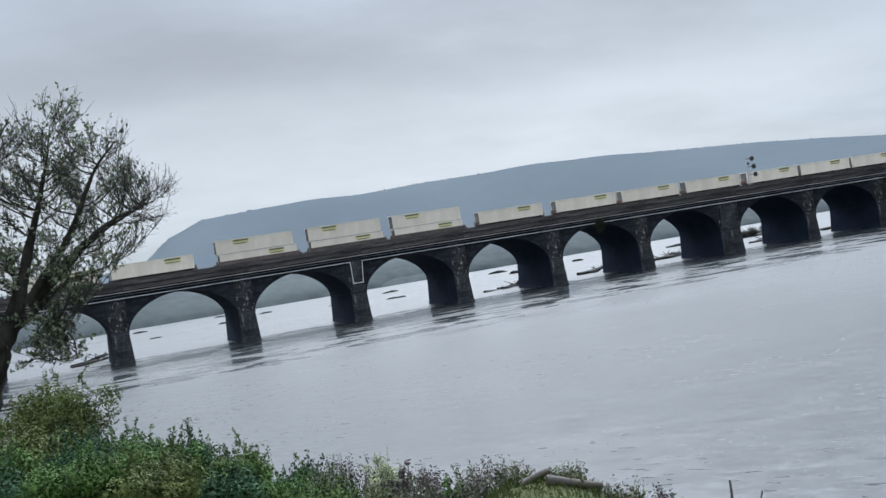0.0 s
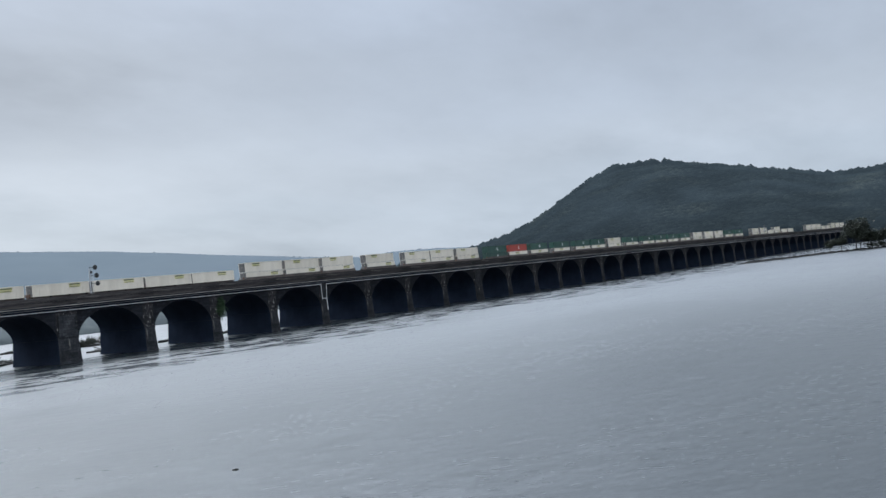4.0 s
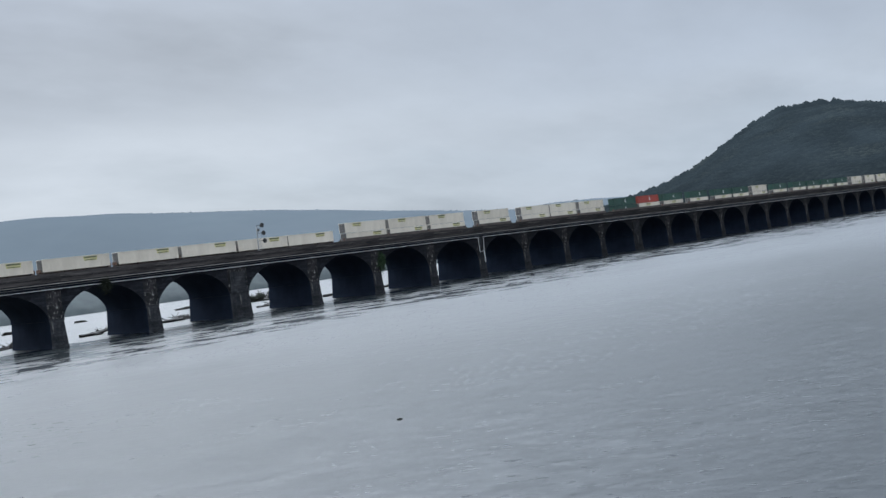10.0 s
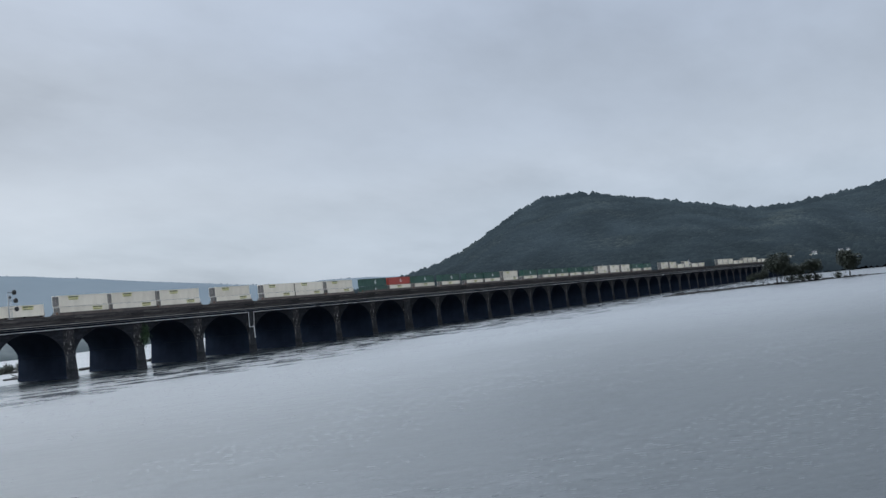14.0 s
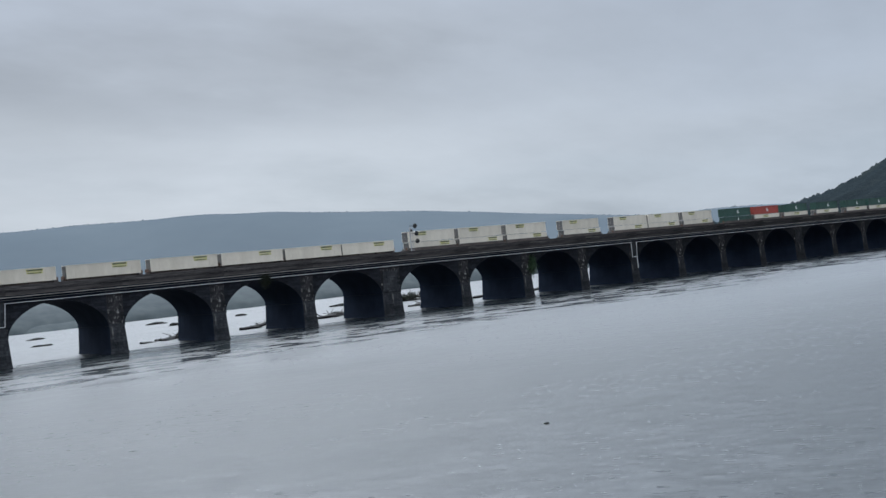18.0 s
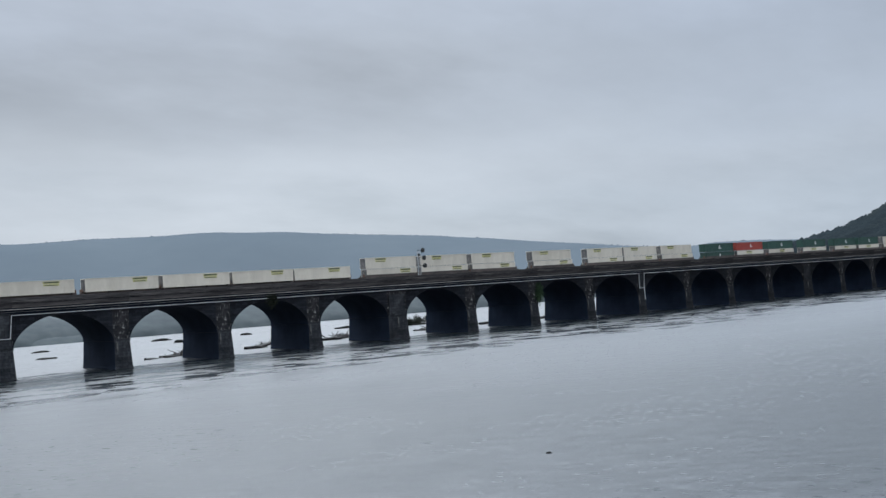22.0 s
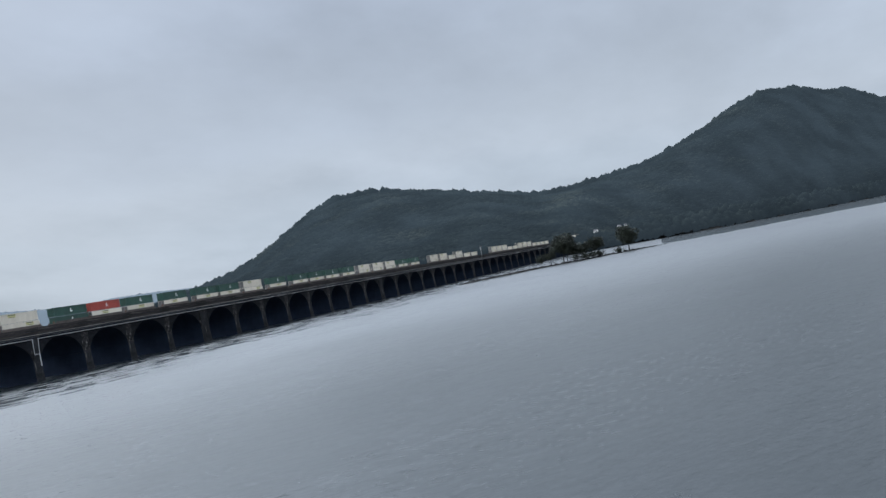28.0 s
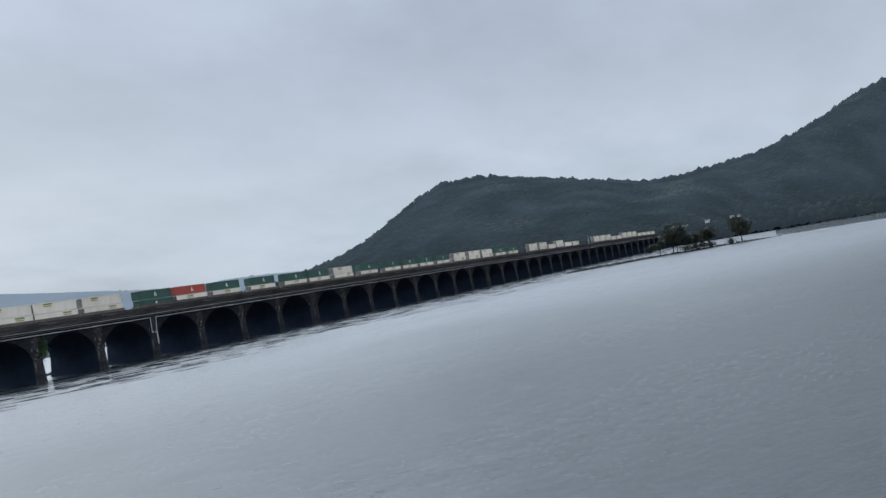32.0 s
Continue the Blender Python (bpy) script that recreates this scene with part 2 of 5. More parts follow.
GREEN_BOX = material("dark_green_container_paint", (0.022, 0.075, 0.055), (0.012, 0.045, 0.035), 0.5, scale=0.5, fine=3, bump=0.05, rnd=0.3)
RED_BOX = material("orange_red_container_paint", (0.36, 0.052, 0.034), (0.25, 0.036, 0.026), 0.5, scale=0.5, fine=3, bump=0.05)
DOOR_MAT = material("dark_container_doors", (0.17, 0.165, 0.16), (0.08, 0.078, 0.078), 0.6, scale=0.6, fine=4, bump=0.1)
YELLOW = material("yellow_lettering_panel", (0.55, 0.52, 0.2), (0.45, 0.42, 0.16), 0.5, scale=1, fine=5, bump=0)
INK = material("dark_green_lettering", (0.1, 0.115, 0.07), (0.06, 0.07, 0.045), 0.5, scale=1, fine=5, bump=0)
PALE_MARK = material("white_emblem", (0.75, 0.76, 0.76), (0.6, 0.6, 0.6), 0.5, scale=1, fine=5, bump=0)
BLACK = material("black_signal_paint", (0.02, 0.02, 0.022), (0.012, 0.012, 0.013), 0.6, scale=1, fine=6, bump=0)
GREY_STEEL = material("grey_painted_steel", (0.42, 0.43, 0.44), (0.28, 0.29, 0.3), 0.5, 0.3, scale=1, fine=6, bump=0)
BARK = material("grey_brown_bark", (0.05, 0.046, 0.039), (0.014, 0.0135, 0.012), 0.95, spec=0.1, scale=1.2, fine=8, bump=0.7, dist=0.04, stretch=(1, 1, 0.3))
TWIG = material("grey_twigs", (0.055, 0.05, 0.046), (0.02, 0.0185, 0.017), 0.9, scale=1.2, fine=8, bump=0)
LEAF = material("silvery_green_leaves", (0.2, 0.235, 0.145), (0.075, 0.098, 0.06), 0.6, scale=0.25, fine=1.5, bump=0, island=0.5, spec=0.2)
LEAF_DARK = material("dark_green_leaves", (0.058, 0.098, 0.05), (0.02, 0.038, 0.023), 0.65, scale=0.4, fine=1.5, bump=0, island=0.3, spec=0.08)
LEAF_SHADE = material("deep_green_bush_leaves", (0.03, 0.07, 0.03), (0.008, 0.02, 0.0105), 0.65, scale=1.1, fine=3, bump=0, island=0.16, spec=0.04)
LEAF_ISLE = material("olive_brown_leaves", (0.024, 0.03, 0.019), (0.009, 0.012, 0.009), 0.7, scale=0.1, fine=1, bump=0, island=0.5, spec=0.2)
LEAF_BUSH = material("mid_green_bush_leaves", (0.066, 0.12, 0.03), (0.013, 0.028, 0.009), 0.7, scale=1.1, fine=3, bump=0, island=0.16, spec=0.04)
LEAF_YELLOW = material("yellowing_bush_leaves", (0.09, 0.112, 0.034), (0.022, 0.034, 0.012), 0.6, scale=1.1, fine=3, bump=0, island=0.22, spec=0.04)
LEAF_PALE = material("pale_feathery_leaves", (0.3, 0.33, 0.19), (0.12, 0.145, 0.08), 0.7, scale=0.5, fine=3, bump=0, island=0.5, spec=0.1)
LEAF_DRY = material("dry_brown_weeds", (0.15, 0.145, 0.105), (0.05, 0.053, 0.04), 0.8, scale=0.5, fine=3, bump=0, island=0.55)
LEAF_PLUM = material("dark_purple_seed_heads", (0.05, 0.03, 0.035), (0.022, 0.016, 0.02), 0.8, scale=0.5, fine=3, bump=0, island=0.4)
GRASS = material("mown_lawn", (0.036, 0.062, 0.0095), (0.017, 0.032, 0.0055), 0.95, spec=0.05, scale=0.12, fine=3, bump=0.4, dist=0.05)
BANK = material("grassy_bank_soil", (0.06, 0.07, 0.032), (0.03, 0.03, 0.02), 0.95, spec=0.03, scale=0.2, fine=2, bump=0.5, dist=0.1)
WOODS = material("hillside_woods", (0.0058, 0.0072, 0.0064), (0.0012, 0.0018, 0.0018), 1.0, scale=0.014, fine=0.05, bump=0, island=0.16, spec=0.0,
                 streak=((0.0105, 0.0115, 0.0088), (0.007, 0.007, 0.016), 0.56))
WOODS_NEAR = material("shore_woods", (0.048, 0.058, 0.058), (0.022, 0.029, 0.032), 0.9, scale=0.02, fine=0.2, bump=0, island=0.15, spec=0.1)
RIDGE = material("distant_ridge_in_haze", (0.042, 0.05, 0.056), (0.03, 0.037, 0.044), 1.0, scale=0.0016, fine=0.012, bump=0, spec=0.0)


def add_haze_glow(m, colour, scale, lo, hi):
    """Haze put into the backdrop hill's own emission, stronger in some folds than in others."""
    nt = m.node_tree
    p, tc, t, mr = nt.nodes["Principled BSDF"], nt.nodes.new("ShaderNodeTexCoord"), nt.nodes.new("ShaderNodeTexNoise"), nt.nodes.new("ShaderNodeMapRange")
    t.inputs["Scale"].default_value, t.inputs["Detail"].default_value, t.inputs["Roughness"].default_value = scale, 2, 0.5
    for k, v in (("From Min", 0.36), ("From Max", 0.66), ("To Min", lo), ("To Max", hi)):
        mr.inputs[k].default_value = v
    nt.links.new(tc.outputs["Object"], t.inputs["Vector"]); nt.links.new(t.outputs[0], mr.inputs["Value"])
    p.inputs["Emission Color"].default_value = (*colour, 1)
    # this glow weakens low down along the shore
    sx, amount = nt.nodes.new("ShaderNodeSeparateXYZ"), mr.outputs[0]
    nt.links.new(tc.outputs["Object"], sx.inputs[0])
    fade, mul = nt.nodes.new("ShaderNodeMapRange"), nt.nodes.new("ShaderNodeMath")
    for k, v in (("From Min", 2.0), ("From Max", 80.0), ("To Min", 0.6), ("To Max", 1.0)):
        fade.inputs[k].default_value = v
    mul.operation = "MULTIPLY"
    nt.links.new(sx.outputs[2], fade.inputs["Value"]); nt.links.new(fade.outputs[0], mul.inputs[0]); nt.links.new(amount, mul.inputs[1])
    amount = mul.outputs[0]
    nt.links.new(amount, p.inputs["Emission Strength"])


add_haze_glow(WOODS, (0.036, 0.053, 0.07), 0.012, 0.85, 1.15)
# the backdrop ridge glows too: its haze is put into the emission
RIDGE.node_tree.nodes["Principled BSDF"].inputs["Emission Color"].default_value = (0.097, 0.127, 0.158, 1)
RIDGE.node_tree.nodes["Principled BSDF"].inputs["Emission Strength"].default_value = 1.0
MUD = material("dark_wet_mud", (0.0095, 0.0092, 0.0088), (0.0045, 0.0044, 0.0043), 0.95, spec=0.03, scale=0.3, fine=3, bump=0.5, dist=0.1)
ROCK = material("pale_riprap", (0.24, 0.23, 0.215), (0.11, 0.105, 0.1), 0.9, scale=0.08, fine=0.8, bump=0.4, dist=0.2)
WOOD = material("bleached_driftwood", (0.085, 0.072, 0.06), (0.03, 0.025, 0.022), 0.9, scale=1.5, fine=10, bump=0.4, dist=0.03)
DARKWOOD = material("wet_dark_driftwood", (0.016, 0.014, 0.013), (0.007, 0.0065, 0.0062), 0.8, scale=1.5, fine=10, bump=0.4, dist=0.03)


def water_material(name, body, rough, slope, coarse, wide=1.0):
    """River water: noise tilts the surface; slope and coarse are how much the ripples and the longer waves tilt it;
    wide is how far the open reach pales and leans it.
    """
    m = bpy.data.materials.new(name)
    m.use_nodes = True
    nt = m.node_tree
    n, link = nt.nodes.new, nt.links.new
    p = nt.nodes["Principled BSDF"]
    p.inputs["Base Color"].default_value = (*body, 1)
    p.inputs["Roughness"].default_value, p.inputs["IOR"].default_value = rough, 1.333
    tc = n("ShaderNodeTexCoord")

    def vec(op, x, y):
        v = n("ShaderNodeVectorMath")
        v.operation = op
        for i, s in enumerate((x, y)):
            if isinstance(s, tuple):
                v.inputs[i].default_value = s
            else:
                link(s, v.inputs[i])
        return v.outputs[0]

    def num(op, x, y):
        v = n("ShaderNodeMath")
        v.operation = op
        for i, s in enumerate((x, y)):
            if isinstance(s, (int, float)):
                v.inputs[i].default_value = s
            else:
                link(s, v.inputs[i])
        return v.outputs[0]

    def span(value, a, b, lo, hi):
        r = n("ShaderNodeMapRange")
        r.interpolation_type = "SMOOTHSTEP"
        for k, v in (("From Min", a), ("From Max", b), ("To Min", lo), ("To Max", hi)):
            r.inputs[k].default_value = v
        link(value, r.inputs["Value"])
        return r.outputs[0]

    def waves(scale, rot, detail, gain=0.5):
        """Noise drawn out along a bearing: scale holds the crests' and the troughs' number in a metre, along and across."""
        mp, t = n("ShaderNodeMapping"), n("ShaderNodeTexNoise")
        mp.vector_type = "TEXTURE"
        mp.inputs["Scale"].default_value, mp.inputs["Rotation"].default_value = [1 / v for v in scale], (0, 0, radians(rot))
        t.inputs["Scale"].default_value, t.inputs["Detail"].default_value, t.inputs["Roughness"].default_value = 1.0, detail, gain
        link(tc.outputs["Object"], mp.inputs[0]); link(mp.outputs[0], t.inputs["Vector"])
        return t

    def tilt(t, rot, along, across):
        """Slopes of the noise, turned into the crests' bearing."""
        v = n("ShaderNodeVectorRotate")
        v.rotation_type, v.inputs["Angle"].default_value = "Z_AXIS", radians(rot)
        link(vec("MULTIPLY", vec("SUBTRACT", t.outputs[1], (0.5, 0.5, 0.5)), (along, across, 0)), v.inputs["Vector"])
        return v.outputs[0]

    ripple, chop, long = waves((1.0, 2.8, 1), -48, 3, 0.6), waves((0.28, 0.8, 1), -38, 3), waves((0.06, 0.17, 1), -8, 3)
    total = vec("ADD", vec("ADD", tilt(ripple, -48, slope * 0.5, slope), tilt(chop, -38, coarse * 0.4, coarse)), tilt(long, -8, coarse * 0.2, coarse * 0.4))
    # wind patches over the open river
    patch = waves((0.012, 0.03, 1), -6, 6, 0.62)
    gust = span(patch.outputs[0], 0.36, 0.68, 0.82, 1.12)
    # slicks drawn out by the current past the piers: smooth tongues that mirror the stone
    sp = n("ShaderNodeSeparateXYZ")
    link(tc.outputs["Object"], sp.inputs[0])
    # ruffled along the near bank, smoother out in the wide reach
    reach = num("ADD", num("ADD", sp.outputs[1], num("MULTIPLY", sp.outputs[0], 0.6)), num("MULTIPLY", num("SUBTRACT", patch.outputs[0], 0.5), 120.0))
    ruffle = num("ADD", num("SUBTRACT", sp.outputs[0], num("MULTIPLY", sp.outputs[1], 1.5)), num("MULTIPLY", num("SUBTRACT", patch.outputs[0], 0.5), 160.0))
    ruffle = span(ruffle, -70.0, 70.0, 0.4, 1.0)
    gust = num("MULTIPLY", gust, span(reach, 130.0, 520.0, 0.95, 1.25))
    gust = num("MULTIPLY", gust, span(sp.outputs[1], 228.0, 242.0, 1.0, 1.35))
    streak = waves((0.08, 0.17, 1), -12, 5, 0.62)
    edge = num("ADD", sp.outputs[1], num("MULTIPLY", num("SUBTRACT", patch.outputs[0], 0.5), 150.0))
    band = num("MULTIPLY", span(edge, 120.0, 206.0, 0.0, 1.0), num("LESS_THAN", sp.outputs[1], 224.0))
    slick = num("MULTIPLY", span(streak.outputs[0], 0.47, 0.53, -0.3, 0.95), band)
    # scattered glassy hollows between the ripples
    hollow = waves((0.7, 2.2, 1), -50, 2, 0.5)
    dash = num("MULTIPLY", span(hollow.outputs[0], 0.64, 0.68, 0.0, 0.85), span(patch.outputs[0], 0.44, 0.58, 0.1, 1.0))
    calm = num("MULTIPLY", num("MULTIPLY", gust, num("SUBTRACT", 1.0, slick)), num("SUBTRACT", 1.0, dash))
    sc = n("ShaderNodeVectorMath"); sc.operation = "SCALE"
    link(total, sc.inputs[0]); link(num("MULTIPLY", calm, num("MAXIMUM", ruffle, band)), sc.inputs[3])
    # noise lowers the mirror strength in strokes, imitating dark faces of steep crests
    stroke_a, stroke_b = waves((0.5, 0.8, 1), -42, 3, 0.55), waves((1.6, 2.6, 1), -48, 2, 0.5)
    steep = num("ADD", span(stroke_a.outputs[0], 0.6, 0.68, 0.0, 0.8), span(stroke_b.outputs[0], 0.62, 0.7, 0.0, 0.8))
    steep = num("MULTIPLY", num("MULTIPLY", steep, span(ruffle, 0.5, 0.85, 0.12, 1.0)), span(patch.outputs[0], 0.4, 0.6, 0.45, 1.0))
    link(span(steep, 0.0, 1.0, 0.5, 0.16), p.inputs["Specular IOR Level"])
    # in the wide reach the wavelets lean to the near bank, mirroring higher sky
    lean = n("ShaderNodeVectorMath"); lean.operation = "SCALE"
    lean.inputs[0].default_value = (-0.085, -0.03, 0.0)
    link(num("MULTIPLY", span(reach, 150.0, 480.0, 0.0, wide * 0.9), num("SUBTRACT", 1.0, band)), lean.inputs[3])
    nm = vec("NORMALIZE", vec("ADD", vec("ADD", sc.outputs[0], lean.outputs[0]), (0.0, 0.0, 1.0)), (0.0, 0.0, 0.0))
    link(nm, p.inputs["Normal"])
    # body colour paled in the wide reach, standing in for mirrored sky
    sky_lift = n("ShaderNodeMix"); sky_lift.data_type = "RGBA"
    sky_lift.inputs[6].default_value, sky_lift.inputs[7].default_value = (*body, 1), (0.085, 0.09, 0.095, 1)
    link(num("MULTIPLY", num("MULTIPLY", num("MULTIPLY", span(reach, 90.0, 300.0, 0.0, wide * 0.6), span(reach, 330.0, 600.0, 1.0, 0.5)), num("LESS_THAN", sp.outputs[1], 224.0)), num("SUBTRACT", 1.0, band)), sky_lift.inputs[0])
    link(sky_lift.outputs[2], p.inputs["Base Color"])
    link(num("MULTIPLY", span(calm, 0.1, 0.9, 0.3, 1.0), rough), p.inputs["Roughness"])
    return m


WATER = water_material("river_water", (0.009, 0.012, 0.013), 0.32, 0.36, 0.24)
CALM = water_material("sheltered_water", (0.03, 0.034, 0.036), 0.14, 0.1, 0.07, 0.0)
RIFFLE = water_material("broken_water", (0.12, 0.13, 0.135), 0.45, 0.6, 0.5)


# ---------------------------------------------------------------- mesh helpers
def mesh_of(name, verts, faces, mat, smooth=False):
    me = bpy.data.meshes.new(name)
    me.from_pydata([tuple(v) for v in verts], [], [tuple(f) for f in faces])
    me.materials.append(mat)
    if smooth:
        me.polygons.foreach_set("use_smooth", [True] * len(me.polygons))
    return me


def part(name, data, mat, parent, label=""):
    """Links a bmesh, or a ready mesh, as one mesh object under a thing or a part."""
    if isinstance(data, bmesh.types.BMesh):
        me = bpy.data.meshes.new(name)
        data.to_mesh(me)
        data.free()
        me.materials.append(mat)
    else:
        me = data
    ob = new(name, me)
    ob.parent = parent
    if label:
        tagged(ob, label)
    return ob


def add_box(bm, x0, x1, y0, y1, z0, z1, bevel=0.0):
    r = bmesh.ops.create_cube(bm, size=1.0)
    bmesh.ops.scale(bm, vec=(x1 - x0, y1 - y0, z1 - z0), verts=r["verts"])
    bmesh.ops.translate(bm, vec=((x0 + x1) / 2, (y0 + y1) / 2, (z0 + z1) / 2), verts=r["verts"])
    if bevel:
        edges = {e for v in r["verts"] for e in v.link_edges}
        bmesh.ops.bevel(bm, geom=list(edges), offset=bevel, segments=2, affect="EDGES")
    return bm


def box(*a, **k):
    return add_box(bmesh.new(), *a, **k)


def add_tube(bm, a, b, r0, r1=None, seg=8):
    a, b = Vector(a), Vector(b)
    r1 = r0 if r1 is None else r1
    d = b - a
    if d.length < 1e-5:
        return bm
    m = Matrix.Translation((a + b) / 2) @ d.to_track_quat("Z", "Y").to_matrix().to_4x4()
    bmesh.ops.create_cone(bm, cap_ends=True, segments=seg, radius1=r0, radius2=r1, depth=d.length, matrix=m)
    return bm


def tube(*a, **k):
    return add_tube(bmesh.new(), *a, **k)


def empty(name, at=(0, 0, 0)):
    ob = new(name)
    ob.location = at
    ob.empty_display_size = 0.5
    return ob


def lerp(x, xs, ys):
    return np.interp(x, xs, ys)


# ---------------------------------------------------------------- ground and water
CREST_Y = [-600, 0, 18.3, 28.2, 34.4, 46.5, 58, 75, 110, 215, 430, 900]
CREST_X = [150, 24, 16.5, 12.9, 10.5, 6.5, 2, -2, -8, -18, -34, -60]
FAR_BANK_Y = 428.0
WEST_Y, WEST_X = [-3000, -260, -100, -30, 40, 130, 200, 500, 3000], [2700, 2000, 1560, 1420, 1300, 1200, 1150, 1120, 1120]


def crest(y):
    return lerp(y, CREST_Y, CREST_X)


def smooth(a, b, v):
    t = np.clip((v - a) / (b - a), 0, 1)
    return t * t * (3 - 2 * t)


def island_line(x):
    return lerp(x, [500, 570, 605, 675, 704, 744, 782, 820], [190, 180, 168, 146, 123, 93, 70, 48]) - 2 * np.sin(x * 0.05)


def ground_height(x, y):
    x, y = np.asarray(x, float), np.asarray(y, float)
    bed = -3.0
    e = crest(y) - x                                   # metres inland of the crest
    east = bed + 7.4 * smooth(-6.0, 0.5, e) + 1.6 * smooth(1.0, 9.0, e)
    r = np.hypot(x, y)
    east = east + 1.7 * np.exp(-((x - 12.2) / 2.6) ** 2 - ((y - 26.2) / 3.2) ** 2)        # a knoll at the edge of the bank
    east = east + 5.45 * np.exp(-(r / 12.5) ** 2)
    north = bed + 6.0 * smooth(FAR_BANK_Y - 5, FAR_BANK_Y + 12, y + 6 * np.sin(x * 0.013) + 4 * np.sin(x * 0.05))
    west = bed + 8.0 * smooth(-6, 16, x - lerp(y, WEST_Y, WEST_X) + 8 * np.sin(y * 0.011))
    isl = np.minimum(np.abs(y - island_line(x)) / 5, 9)      # long low island below the bridge
    along = smooth(550, 600, x) * (1 - 0.25 * smooth(740, 780, x)) * (1 - smooth(778, 800, x))
    island = bed + 4.4 * np.exp(-isl ** 2) * along
    return np.maximum.reduce([east, north, west, island])


def build_ground():
    s = np.linspace(-1, 1, 301)
    k = np.sinh(s * 7.2) / np.sinh(7.2)
    xs, ys = k * 4700 + 4, k * 4700 + 42
    xs = np.unique(np.concatenate([xs, np.linspace(530, 1040, 103), np.linspace(1060, 1220, 41)]))
    ys = np.unique(np.concatenate([ys, np.linspace(30, 240, 85), np.linspace(400, 470, 22)]))
    X, Y = np.meshgrid(xs, ys, indexing="ij")
    Z = ground_height(X, Y)
    v = np.stack([X, Y, Z], -1).reshape(-1, 3)
    ny = len(ys)
    i, j = np.meshgrid(np.arange(len(xs) - 1), np.arange(ny - 1), indexing="ij")
    a = (i * ny + j).ravel()
    f = np.stack([a, a + ny, a + ny + 1, a + 1], -1)
    me = mesh_of("ground", v, f.tolist(), BANK, True)
    me.materials.append(GRASS)
    me.materials.append(MUD)
    me.materials.append(ROCK)
    me.materials.append(WOODS_NEAR)
    c = v[f].mean(1)
    e = crest(c[:, 1]) - c[:, 0]
    idx = np.zeros(len(f), int)
    idx[(e > 7) & (c[:, 2] > 4) & (c[:, 1] < 118)] = 1
    idx[c[:, 2] < 0.6] = 2
    idx[(c[:, 0] > 550)] = 2
    idx[c[:, 1] > 415] = 4
    me.polygons.foreach_set("material_index", idx)
    return tagged(new("ground", me), "grassy river bank, mown lawn and muddy river bed", "ground", kind="structure")


build_ground()


def build_water():
    R = 4700
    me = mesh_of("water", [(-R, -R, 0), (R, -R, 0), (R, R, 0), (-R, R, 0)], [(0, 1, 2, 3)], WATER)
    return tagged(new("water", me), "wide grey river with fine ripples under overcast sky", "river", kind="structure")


build_water()


def build_riffle(name, points, width, seed):
    """A long streak of broken water: a ragged band a hand above the river."""
    rng = np.random.default_rng(seed)
    P = np.array(points, float)
    s = np.linspace(0, 1, 160)
    k = np.linspace(0, 1, len(P))
    x, y = np.interp(s, k, P[:, 0]), np.interp(s, k, P[:, 1])
    dx, dy = np.gradient(x), np.gradient(y)
    L = np.hypot(dx, dy)
    w = width * (0.35 + 0.65 * np.abs(np.interp(s, np.linspace(0, 1, 34), rng.uniform(-1, 1, 34)))) * np.minimum(1, 12 * np.minimum(s, 1 - s) + 0.05)
    off = np.interp(s, np.linspace(0, 1, 24), rng.normal(0, width * 0.2, 24))
    v = []
    for side in (-0.5, 0.5):
        v.append(np.stack([x - dy / L * (w * side + off), y + dx / L * (w * side + off), np.full_like(x, 0.04)], -1))
    v = np.concatenate(v)
    f = [(i, i + 1, i + 161, i + 160) for i in range(159)]
    return tagged(new(name, mesh_of(name, v, f, RIFFLE)), "pale streak of broken water over a shoal", "river", kind="structure")


SHELTER = [(785, 76), (818, 48), (840, 12), (900, -40), (960, -100), (1150, -240)]


def build_sheltered_water():
    """Smooth water between the far shoal and the hill, which mirrors the woods."""
    near = np.array(SHELTER, float)
    s = np.linspace(0, 1, 60)
    x, y = np.interp(s, np.linspace(0, 1, len(near)), near[:, 0]), np.interp(s, np.linspace(0, 1, len(near)), near[:, 1])
    x = x + 9 * np.sin(s * 31) * np.sin(s * 13)
    v = [(a, b, 0.03) for a, b in zip(x, y)] + [(a * 2.6, b * 2.6, 0.03) for a, b in zip(x, y)]
    me = mesh_of("sheltered_water", v, [(i + 1, i, i + 60, i + 61) for i in range(59)], CALM)
    return tagged(new("sheltered_water", me), "smooth grey water between the shoal and the hill", "river", kind="structure")


build_sheltered_water()
build_riffle("riffle_1", [(x - 8, y) for x, y in SHELTER], 26, 1)
build_riffle("riffle_2", [(600, 198), (690, 170), (750, 130), (800, 95), (845, 70)], 8, 2)


# ---------------------------------------------------------------- hills
ICO = bmesh.new()
bmesh.ops.create_icosphere(ICO, subdivisions=1, radius=1.0)
ICO_V = np.array([v.co[:] for v in ICO.verts])
ICO_F = np.array([[v.index for v in f.verts] for f in ICO.faces])
ICO.free()


